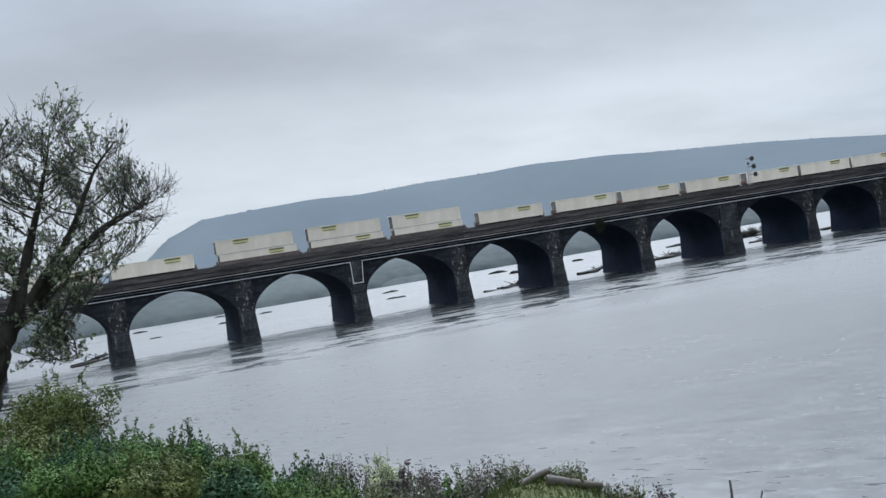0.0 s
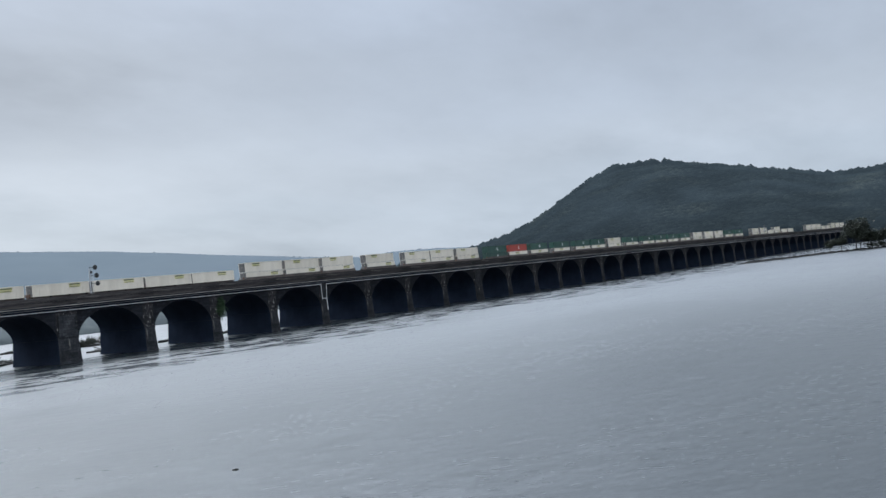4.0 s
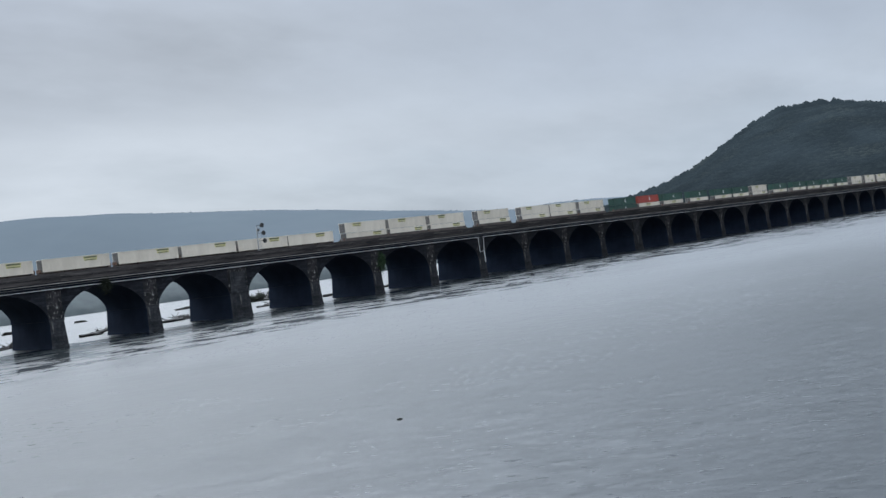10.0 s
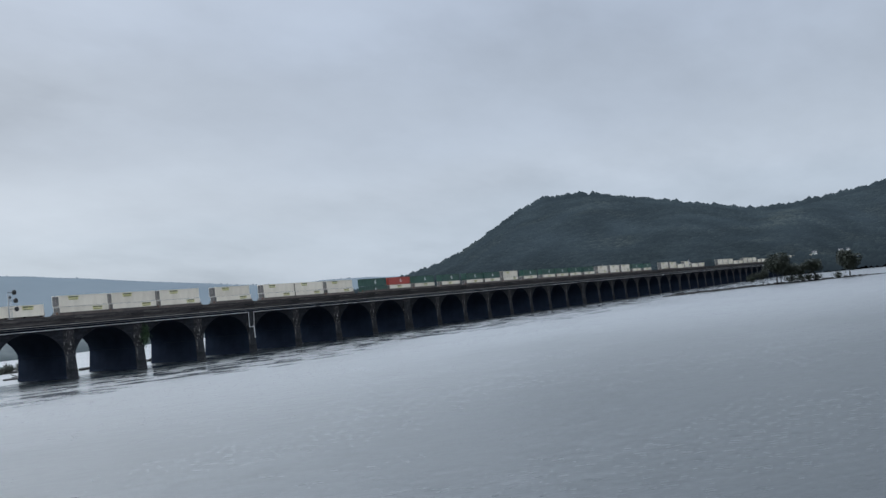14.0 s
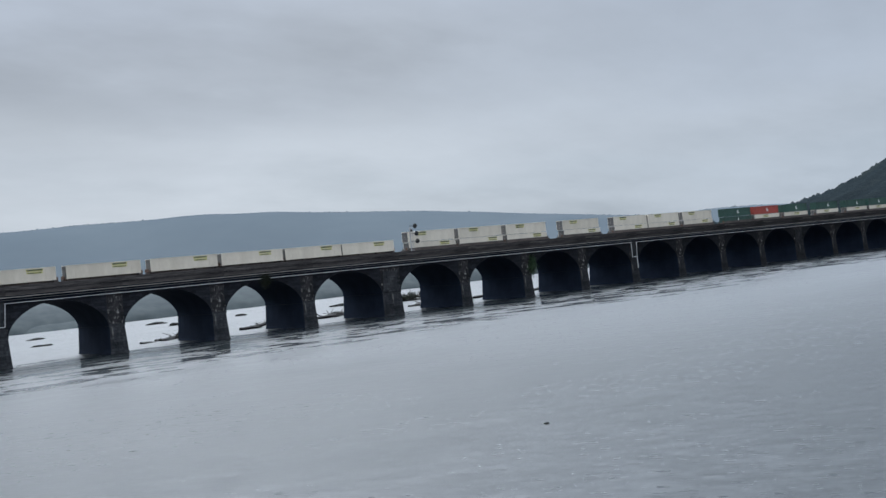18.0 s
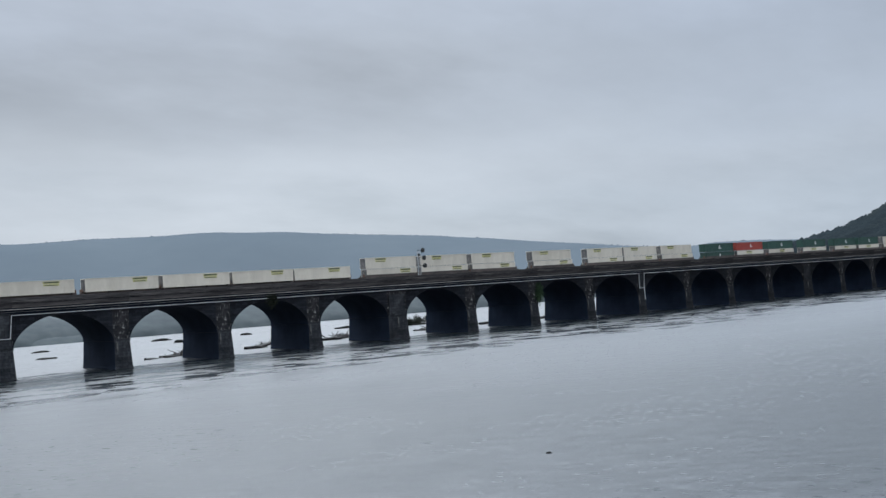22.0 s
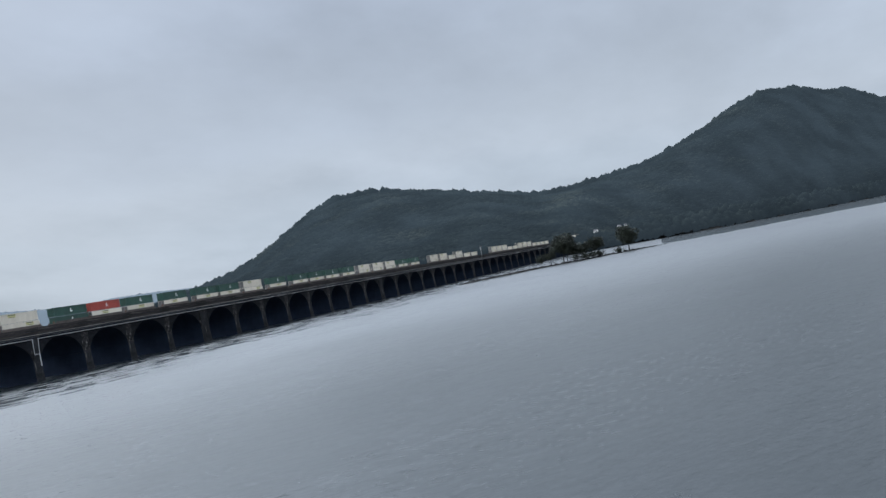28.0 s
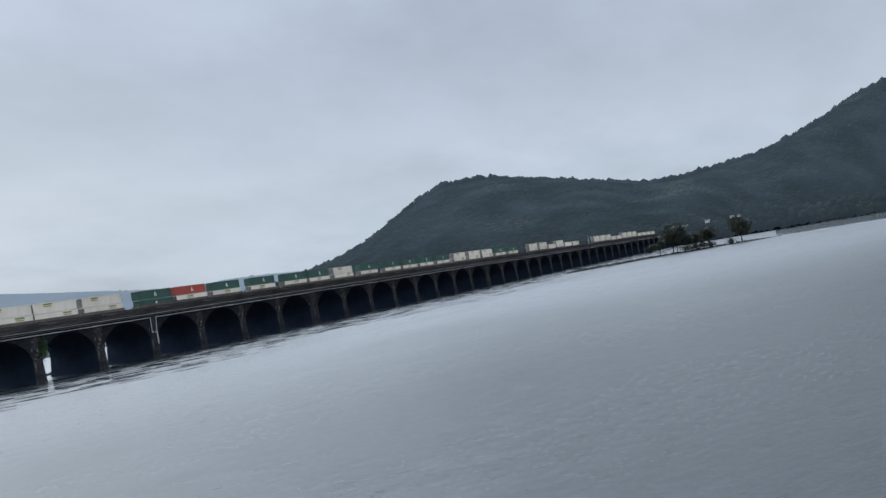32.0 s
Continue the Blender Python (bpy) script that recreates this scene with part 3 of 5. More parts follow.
def clumps(rng, centres, size, squash=0.8, jitter=0.3):
    """Rough tree crowns as one vertex and one face array."""
    n = len(centres)
    s = size[:, None, None] * (1 + rng.uniform(-jitter, jitter, (n, 12, 1)))
    v = ICO_V[None] * s
    v[..., 2] *= np.reshape(squash, (-1, 1))
    a = rng.uniform(0, 6.28, n)
    c, t = np.cos(a)[:, None], np.sin(a)[:, None]
    v = np.stack([v[..., 0] * c - v[..., 1] * t, v[..., 0] * t + v[..., 1] * c, v[..., 2]], -1)
    v = v + centres[:, None]
    f = ICO_F[None] + (np.arange(n) * 12)[:, None, None]
    return v.reshape(-1, 3), f.reshape(-1, 3)


def polar_hill(name, az0, az1, az, el, dist, foot, back, mat, label, category, seed, n_trees, tree, n_az=180, low=0.0):
    """A ridge seen from the river: its crest stands at dist(az) and its height follows the profile."""
    rng = np.random.default_rng(seed)

    def top(a):
        d = lerp(a, *dist)
        return EYE[2] + d * np.tan(np.radians(lerp(a, az, el)))

    def height(a, t):     # t: 0 at the foot, 1 at the crest, 2 behind
        h = top(a)
        rise = np.where(t < 1, np.sin(np.clip(t, 0, 1) * np.pi / 2) ** 1.15, 1 - 0.75 * np.clip(t - 1, 0, 1) ** 1.5)
        gully = (0.05 * np.sin(a * 0.42 + 2 * t) + 0.022 * np.sin(a * 1.13 - 3 * t)) * np.sin(np.clip(t, 0, 1) * np.pi)
        return 4 + (h - 4) * np.clip(rise + gully, 0, 2)

    def where(a, t):
        d = lerp(a, *dist)
        f = lerp(a, *foot)
        r = np.where(t < 1, f + (d - f) * t, d + back * (t - 1))
        return np.sin(np.radians(a)) * r, np.cos(np.radians(a)) * r

    aa, tt = np.meshgrid(np.linspace(az0, az1, n_az), np.linspace(0, 2, 41), indexing="ij")
    x, y = where(aa, tt)
    v = np.stack([x, y, height(aa, tt) - tree * 0.98], -1).reshape(-1, 3)
    i, j = np.meshgrid(np.arange(n_az - 1), np.arange(40), indexing="ij")
    q = (i * 41 + j).ravel()
    f4 = np.stack([q, q + 1, q + 42, q + 41], -1)
    base = tagged(new(name, mesh_of(name, v, f4.tolist(), mat, True)), label, category, kind="structure")
    if n_trees:
        a = rng.uniform(az0, min(az1, 102) if az1 < 200 else az1, n_trees)
        t = rng.uniform(low, 1.04, n_trees)
        t[: n_trees // 8] = rng.uniform(0.95, 1.01, n_trees // 8)
        x, y = where(a, t)
        size = tree * rng.uniform(0.35, 1.4, n_trees)
        size[: n_trees // 8] *= rng.uniform(0.9, 1.6, n_trees // 8)
        z = height(a, t) - tree * 0.95 + size * 0.05
        z[: n_trees // 8] += rng.uniform(-1.5, 0.62 * tree, n_trees // 8)
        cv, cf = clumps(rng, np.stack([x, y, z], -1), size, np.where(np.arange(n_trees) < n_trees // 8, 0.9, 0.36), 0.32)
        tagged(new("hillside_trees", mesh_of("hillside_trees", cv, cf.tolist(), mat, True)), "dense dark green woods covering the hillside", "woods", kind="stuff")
    return base


HILL_AZ = [50, 57, 59.2, 61, 62.6, 64.3, 65.9, 67.4, 69.2, 71, 73.8, 75.6, 78.3, 80.1, 82.5, 84.5, 86.2, 88, 89.6, 90.9, 92.6, 93.9, 95, 96.6, 104, 125]
HILL_EL = [0.07, 0.57, 1.07, 1.55, 2.15, 3.17, 4.12, 4.67, 4.67, 4.37, 3.82, 3.37, 2.92, 2.95, 3.22, 3.55, 4.07, 4.82, 5.62, 5.99, 5.87, 5.37, 5.32, 4.47, 3.27, 1.37]
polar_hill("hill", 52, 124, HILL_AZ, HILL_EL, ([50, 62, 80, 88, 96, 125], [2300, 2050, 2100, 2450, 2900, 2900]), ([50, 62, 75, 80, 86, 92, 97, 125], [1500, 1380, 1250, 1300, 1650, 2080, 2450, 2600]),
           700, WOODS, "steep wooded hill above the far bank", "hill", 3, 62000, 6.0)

RIDGE_AZ = [-60, -8, 2, 5.4, 6.7, 8.6, 12, 17, 21, 27.5, 34, 39.5, 43.5, 47, 50, 53, 54.5, 57, 60, 66, 90, 140, 220, 300]
RIDGE_EL = [0.5, 0.8, 1.2, 1.7, 2.75, 3.5, 3.65, 3.6, 3.72, 3.7, 3.3, 2.85, 2.3, 1.9, 1.55, 1.25, 1.4, 1.35, 1.1, 0.85, 0.8, 1.2, 1.6, 0.5]
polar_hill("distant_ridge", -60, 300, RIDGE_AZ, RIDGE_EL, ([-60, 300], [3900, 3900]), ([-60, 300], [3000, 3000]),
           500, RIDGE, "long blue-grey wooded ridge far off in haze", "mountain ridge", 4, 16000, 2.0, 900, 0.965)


def shore_woods():
    """Low woods on the opposite banks and along the foot of the hill."""
    rng = np.random.default_rng(11)

    def strip(x, y, size, lift, mat, label):
        keep = ~((x > 1050) & (np.abs(y - 224) < 14))
        az = np.degrees(np.arctan2(x, y))
        lift = np.where((az > 80.7) & (az < 83.1), lift * 0.5, lift)       # a clearing with houses behind it
        x, y, size = x[keep], y[keep], size[keep]
        z = np.maximum(ground_height(x, y), 0) + size * 0.6 + lift[keep]
        cv, cf = clumps(rng, np.stack([x, y, z], -1), size, 1.0, 0.25)
        tagged(new("shore_trees", mesh_of("shore_trees", cv, cf.tolist(), mat, True)), label, "woods", kind="stuff")

    # the bank behind the bridge: an unbroken slope of crowns
    xs, q = np.arange(-80, 1130, 2.2), np.linspace(0, 1, 26)
    X, Q = np.meshgrid(xs, q, indexing="ij")
    lump = np.array([[noise.noise(Vector((x * 0.16, s * 9, 1.0))) + 0.6 * noise.noise(Vector((x * 0.4, s * 21, 4.0))) for s in q] for x in xs])
    Yb = FAR_BANK_Y - 4 + 70 * Q + 2.0 * lump
    Zb = 17.5 * np.sin(Q * math.pi / 2) ** 0.75 - 0.4 + lump * (0.5 + 1.6 * Q)
    k = len(q)
    i, j = np.meshgrid(np.arange(len(xs) - 1), np.arange(k - 1), indexing="ij")
    c = (i * k + j).ravel()
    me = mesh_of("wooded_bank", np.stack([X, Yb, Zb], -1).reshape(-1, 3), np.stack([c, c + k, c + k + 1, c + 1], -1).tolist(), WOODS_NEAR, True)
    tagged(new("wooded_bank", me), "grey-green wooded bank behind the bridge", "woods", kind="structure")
    n = 6000
    y = rng.uniform(-700, 520, n)
    d = rng.exponential(40, n)
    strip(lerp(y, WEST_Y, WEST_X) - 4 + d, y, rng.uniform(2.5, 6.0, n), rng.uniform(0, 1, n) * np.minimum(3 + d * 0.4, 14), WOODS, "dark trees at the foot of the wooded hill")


shore_woods()


# ---------------------------------------------------------------- bridge
FRONT, DEPTH = 214.67, 17.7
PITCH, PIER_W, WIDE = 24.26, 3.62, 2.57
SPRING, CROWN, HEAD = 6.4, 12.65, 13.35
BOW = 1.27          # how pointed the arches are
WIDE_PIERS = (6, 14, 22, 30, 38)
LAST = 46


def pier_right(k):
    return 16.7 + PITCH * k + WIDE * sum(k >= w for w in WIDE_PIERS) - (1.5 if k <= 0 else 0.3 if k == 1 else 0)


def pier_width(k):
    return PIER_W + (WIDE if k in WIDE_PIERS else 0)


def loft(levels):
    """A battered block: rings of x0, x1, y0, y1 at rising z, closed at both ends."""
    bm = bmesh.new()
    rings = []
    for x0, x1, y0, y1, z in levels:
        rings.append([bm.verts.new(p) for p in ((x0, y0, z), (x1, y0, z), (x1, y1, z), (x0, y1, z))])
    for a, b in zip(rings, rings[1:]):
        for i in range(4):
            bm.faces.new((a[i], a[(i + 1) % 4], b[(i + 1) % 4], b[i]))
    bm.faces.new(rings[0][::-1])
    bm.faces.new(rings[-1])
    return bm


def to_mesh(name, bm, *mats):
    me = bpy.data.meshes.new(name)
    bm.to_mesh(me)
    bm.free()
    for m in mats:
        me.materials.append(m)
    return me


def pier_mesh(w):
    o, d = 0.12, DEPTH
    me = to_mesh("pier", loft([(-w - 0.5, 0.5, -0.85, d + 0.85, -3.2), (-w - 0.2, 0.24, -0.5, d + 0.5, 0.25), (-w - 0.12, 0.16, -0.42, d + 0.42, 0.7),
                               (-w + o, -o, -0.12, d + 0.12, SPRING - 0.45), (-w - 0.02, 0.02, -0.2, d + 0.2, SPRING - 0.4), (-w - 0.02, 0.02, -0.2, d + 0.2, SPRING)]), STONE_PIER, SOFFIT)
    # sides facing the openings take the shade colour
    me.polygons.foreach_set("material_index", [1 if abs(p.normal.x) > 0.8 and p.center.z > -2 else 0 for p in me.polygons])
    return me


def bay_mesh(span):
    """Vault and spandrel walls of one arch between two piers."""
    n = 28
    th = np.linspace(math.pi, 0, n + 1)
    xs, zs = span / 2 + span / 2 * np.cos(th), SPRING + (CROWN - SPRING) * np.sin(th) ** BOW
    verts, faces, mi = [], [], []
    for x, z in zip(xs, zs):
        verts += [(x, 0, z), (x, 0, HEAD), (x, DEPTH, z), (x, DEPTH, HEAD)]
    for i in range(n):
        a, b = 4 * i, 4 * i + 4
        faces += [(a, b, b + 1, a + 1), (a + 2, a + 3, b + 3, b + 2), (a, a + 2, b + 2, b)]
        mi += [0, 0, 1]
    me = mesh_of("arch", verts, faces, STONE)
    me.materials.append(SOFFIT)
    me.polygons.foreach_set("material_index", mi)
    return me


RING = 33


def ring_arrays(span, stones):
    """Proud voussoirs along the front edge of a vault."""
    n = RING
    verts, faces = [], []
    for i in stones:
        for j, cut in ((i, 0.012), (i + 1, -0.012)):
            t = math.pi * (1 - j / n) - cut * 0.5 * (1 if cut > 0 else 1)
            cx, sz = math.cos(t), max(math.sin(t), 0) ** BOW
            for extra in (0.0, 0.6):
                x = span / 2 + (span / 2 + extra * 0.6) * cx
                z = SPRING + (CROWN - SPRING + extra) * sz
                proud = -0.05 - 0.035 * (i % 2)
                verts += [(x, proud, z), (x, 0.02, z)]
        o = len(verts) - 8
        faces += [(o, o + 4, o + 6, o + 2), (o, o + 1, o + 5, o + 4), (o + 2, o + 6, o + 7, o + 3), (o, o + 2, o + 3, o + 1), (o + 4, o + 5, o + 7, o + 6)]
    return verts, faces


def build_bridge():
    bridge = tagged(empty("railway_bridge", (0, FRONT, 0)), "long sooty stone railway viaduct of many arches across the river", "bridge")
    cache = {}

    def shared(key, make):
        if key not in cache:
            cache[key] = make()
        return cache[key]

    def put(name, me, x, label=""):
        ob = part(name, me, None, bridge, label)
        ob.location.x = x
        return ob

    def length_mesh(name, L, y0, y1, z0, z1, mat, bevel=0.0):
        return to_mesh(name, box(0, L, y0, y1, z0, z1, bevel=bevel), mat)

    x_end = pier_right(LAST)
    for k in range(-1, LAST + 1):
        w, xr = pier_width(k), pier_right(k)
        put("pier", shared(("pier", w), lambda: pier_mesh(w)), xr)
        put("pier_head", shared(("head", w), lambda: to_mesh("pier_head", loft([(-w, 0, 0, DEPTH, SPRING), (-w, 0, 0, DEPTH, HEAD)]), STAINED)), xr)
        if k in WIDE_PIERS or k in (2, 10):
            h = 11.7 if k in WIDE_PIERS else HEAD
            put("pilaster", shared(("pil", w, h), lambda: to_mesh("pilaster", loft([(-w + 0.4, -0.4, -0.34, 0.02, SPRING), (-w + 0.6, -0.6, -0.3, 0.02, h)]), STONE_PIER)), xr)
    far_v, far_f = [], []
    for k in range(-2, LAST + 1):
        x0 = pier_right(k) if k >= -1 else pier_right(-1) - PITCH
        x1 = pier_right(k + 1) - pier_width(k + 1) if k < LAST else x0 + 20.2
        xn = pier_right(k + 1) if k < LAST else x1 + 30
        span, L = round(x1 - x0, 2), round(xn - x0, 2)
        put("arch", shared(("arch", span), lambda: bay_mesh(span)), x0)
        if 0 <= k < 9:
            for i in range(RING):
                put("voussoir", shared(("ring", span, i), lambda: mesh_of("voussoir", *ring_arrays(span, [i]), STONE)), x0)
        else:
            rv, rf = ring_arrays(span, range(RING))
            far_f += [tuple(q + len(far_v) for q in fc) for fc in rf]
            far_v += [(vx + x0, vy, vz) for vx, vy, vz in rv]
        # frieze, string course and deck underside take the shade colour too
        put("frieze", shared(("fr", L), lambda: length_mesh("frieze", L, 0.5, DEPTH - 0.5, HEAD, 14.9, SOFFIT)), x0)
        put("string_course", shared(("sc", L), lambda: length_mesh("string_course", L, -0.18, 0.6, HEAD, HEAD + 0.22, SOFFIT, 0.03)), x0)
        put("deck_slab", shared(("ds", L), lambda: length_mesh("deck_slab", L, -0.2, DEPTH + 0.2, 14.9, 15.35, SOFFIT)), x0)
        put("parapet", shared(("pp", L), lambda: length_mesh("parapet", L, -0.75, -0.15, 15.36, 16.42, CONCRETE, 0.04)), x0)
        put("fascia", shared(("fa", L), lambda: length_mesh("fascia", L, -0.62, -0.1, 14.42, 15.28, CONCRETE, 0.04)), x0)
        put("ledge", shared(("le", L), lambda: length_mesh("ledge", L, -0.8, -0.05, 14.02, 14.2, LEDGE, 0.02)), x0, "pale worn stone ledge")
        put("parapet", shared(("pq", L), lambda: length_mesh("parapet", L, DEPTH + 0.15, DEPTH + 0.75, 15.2, 16.5, CONCRETE, 0.04)), x0)
        put("ballast_bed", shared(("bb", L), lambda: length_mesh("ballast_bed", L, 0.2, DEPTH - 0.2, 15.354, 15.46, BALLAST)), x0)
        # cable runs on the face
        put("conduit", shared(("cl", L), lambda: to_mesh("conduit", tube((0, -0.5, 13.6), (L, -0.5, 13.6), 0.05, seg=6), DULL)), x0, "grey cable conduit")
        gap = 0.0
        a, b = (0.0, L - PIER_W + 0.75) if k + 1 in (2, 10) else (gap, L)
        put("conduit", shared(("cw", L, a, b), lambda: to_mesh("conduit", tube((a, -0.32, 12.95), (b, -0.32, 12.95), 0.07, seg=6), CONDUIT)), x0, "pale galvanised cable conduit")
    for k in (2, 10):   # the run drops round the pilaster
        x, w = pier_right(k), PIER_W
        bm, z0 = bmesh.new(), 8.3
        for p, q in (((-w + 0.75, 12.95), (-w + 0.8, z0)), ((-w + 0.8, z0), (-0.6, z0)), ((-0.6, z0), (-0.2, 12.95)), ((-0.2, 12.95), (0.1, 12.95))):
            add_tube(bm, (p[0], -0.45, p[1]), (q[0], -0.45, q[1]), 0.07, seg=6)
        if k == 10:
            add_tube(bm, (-0.6, -0.45, z0), (-0.5, -0.5, 4.6), 0.13, seg=6)
        ob = part("drop_conduit", bm, CONDUIT, bridge, "pale conduit bent round a pilaster")
        ob.location.x = x
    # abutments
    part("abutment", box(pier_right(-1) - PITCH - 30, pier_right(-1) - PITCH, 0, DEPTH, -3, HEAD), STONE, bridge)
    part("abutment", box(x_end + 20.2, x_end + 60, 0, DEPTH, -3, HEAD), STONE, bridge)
    # tracks
    xa, xb = pier_right(-1) - PITCH - 30, x_end + 400
    for y in (5.3, 11.2):
        for off in (-0.72, 0.72):
            part("rail", box(xa, xb, y + off - 0.035, y + off + 0.035, 15.46, 15.62), RAIL, bridge, "worn steel rail")
    for y in (5.3, 11.2):
        bm = bmesh.new()
        for i in range(int((x_end + 40 - xa) / 0.65)):
            x = xa + 0.65 * i
            vs = [bm.verts.new((x + dx, y + dy, 15.475)) for dx, dy in ((-0.12, -1.3), (0.12, -1.3), (0.12, 1.3), (-0.12, 1.3))]
            bm.faces.new(vs)
        ob = part("sleepers", bm, WOOD, bridge)
        ob["kind"] = "stuff"
    part("approach_bank", loft([(x_end + 50, x_end + 420, -4, DEPTH + 4, 3), (x_end + 50, x_end + 420, 0, DEPTH, 15.4)]), BALLAST, bridge)
    tagged(part("voussoir_mass", mesh_of("voussoir_mass", far_v, far_f, STONE), None, bridge), kind="stuff")
    return bridge


build_bridge()


def build_signal(x, label):
    s = tagged(empty("railway_signal", (x, FRONT + 0.6, 15.35)), label, "railway signal")
    part("mast", tube((-1.2, 0, 0), (-1.2, 0, 7.4), 0.17, 0.14), GREY_STEEL, s, "pale grey steel mast")
    bm = bmesh.new()
    for off in (-0.65, -0.25):
        add_tube(bm, (off, 0, 0), (off, 0, 7.6), 0.035, seg=5)
    for i in range(24):
        add_tube(bm, (-0.65, 0, 0.3 + i * 0.3), (-0.25, 0, 0.3 + i * 0.3), 0.025, seg=4)
    part("ladder", bm, GREY_STEEL, s)
    part("base_box", box(-1.6, -0.9, -0.3, 0.4, 0, 1.1, bevel=0.03), GREY_STEEL, s, "grey relay case")
    for z, dx in ((7.7, 0.65), (5.65, 0.95), (3.6, 1.1)):
        h = part("signal_head", tube((dx, -0.12, z), (dx, 0.1, z), 0.62, seg=20), BLACK, s, "round black target head")
        part("hood", tube((dx, -0.5, z), (dx, -0.1, z), 0.2, seg=10), BLACK, h)
        part("bracket", box(-1.2, dx, -0.03, 0.03, z - 0.06, z + 0.06), BLACK, h)
    part("signal_head", tube((-0.7, -0.1, 6.5), (-0.7, 0.12, 6.5), 0.34, seg=14), BLACK, s, "small black marker head")
    return s


build_signal(171.4, "black three-headed signal on a pale mast above the viaduct")
build_signal(786.0, "small dark signal far along the viaduct")


# ---------------------------------------------------------------- train
TRACK_Y = FRONT + 5.3
BOX_L, BOX_W, BOX_H = 16.6, 2.6, 2.86


def container_body():
    """Ribbed steel box with rails and corner posts."""
    bm = bmesh.new()
    L, W, H = BOX_L, BOX_W, BOX_H
    add_box(bm, -L / 2 + 0.06, L / 2 - 0.06, -W / 2 + 0.05, W / 2 - 0.05, 0.08, H - 0.04)
    for y in (-W / 2, W / 2 - 0.1):
        add_box(bm, -L / 2, L / 2, y, y + 0.1, 0, 0.2)
        add_box(bm, -L / 2, L / 2, y, y + 0.1, H - 0.16, H)
        for x in (-L / 2, L / 2 - 0.16, -L / 2 + 1.95, L / 2 - 2.1):
            add_box(bm, x, x + 0.16, y, y + 0.1, 0.2, H - 0.16)
    for i in range(40):
        x = -L / 2 + 0.35 + i * (L - 0.7) / 39
        add_box(bm, x - 0.07, x + 0.07, -W / 2 + 0.036, -W / 2 + 0.06, 0.2, H - 0.16)
    return bm


BODY = {c: to_mesh("body", container_body(), m) for c, m in (("white", WHITE_BOX), ("green", GREEN_BOX), ("red", RED_BOX))}


def door_mesh(mat):
    bm = bmesh.new()
    W, H = BOX_W, BOX_H
    for s in (-1, 1):
        add_box(bm, -0.05, 0.0, min(s * 0.03, s * (W / 2 - 0.12)), max(s * 0.03, s * (W / 2 - 0.12)), 0.12, H - 0.14, bevel=0.012)
        for y in (0.35, 0.85):
            add_tube(bm, (-0.08, s * y, 0.15), (-0.08, s * y, H - 0.16), 0.03, seg=5)
    return to_mesh("door", bm, mat)


DOOR = {c: door_mesh(m) for c, m in (("white", DOOR_MAT), ("green", GREEN_BOX), ("red", RED_BOX))}


def bar_mesh(name, w, z0, z1, depth, mat):
    return to_mesh(name, box(-w / 2, w / 2, -depth, 0.0, z0, z1), mat)


def emblem_mesh():
    bm = bmesh.new()
    add_box(bm, -0.5, 0.0, -0.02, 0.0, 0.0, 1.0)
    add_box(bm, 0.1, 0.7, -0.02, 0.0, 0.05, 0.4)
    add_box(bm, -0.2, 0.2, -0.02, 0.0, 0.9, 1.25)
    return to_mesh("emblem", bm, PALE_MARK)


EMBLEM = emblem_mesh()
STRIPES = [(bar_mesh("stripe", w, z0, z1, 0.014, YELLOW), bar_mesh("lettering", w * (0.9 if z0 > 0.5 else 0.82), z0 + (z1 - z0) * (0.3 if z0 > 0.5 else 0.2), z1 - (z1 - z0) * (0.08 if z0 > 0.5 else 0.4), 0.012, INK)) for w, z0, z1 in ((3.5, 0.55, 1.02), (3.3, 0.08, 0.42))]
MOVING = []    # thing, place along the train, height
train_rng = random.Random(5)


def build_container(u, z, colour, spot, group="containers on the train"):
    words = {"white": "long white steel container with a yellow lettering panel", "green": "long dark green steel container with a pale emblem", "red": "long orange-red steel container with a pale emblem"}
    c = tagged(empty("shipping_container"), words[colour], "container", group)
    part("body", BODY[colour], None, c)
    d = part("door", DOOR[colour], None, c, "double door with locking bars")
    d.location.x = -BOX_L / 2 + 0.05
    if colour == "white":
        for yellow, ink in STRIPES:
            p = part("stripe", yellow, None, c, "yellow lettering stripe")
            p.location = (spot * BOX_L / 2, -BOX_W / 2 + 0.008, BOX_H - 1.28)
            q = part("lettering", ink, None, p, "plain dark bar of lettering")
            q.location = (0, -0.016, 0)
    else:
        p = part("emblem", EMBLEM, None, c)
        p.location = (spot * BOX_L / 4, -BOX_W / 2 + 0.008, 0.9)
    MOVING.append((c, u, z))
    return c


def bogie(parent, x, name="bogie"):
    b = part(name, box(x - 1.3, x + 1.3, -1.05, 1.05, -0.42, -0.22, bevel=0.04), STEEL, parent, "rusty bogie frame")
    for dx in (-0.85, 0.85):
        bm = bmesh.new()
        for y in (-0.75, 0.75):
            add_tube(bm, (x + dx, y - 0.06, -0.03), (x + dx, y + 0.06, -0.03), 0.42, seg=14)
        add_tube(bm, (x + dx, -0.75, -0.03), (x + dx, 0.75, -0.03), 0.07, seg=6)
        part("wheelset", bm, STEEL, b)


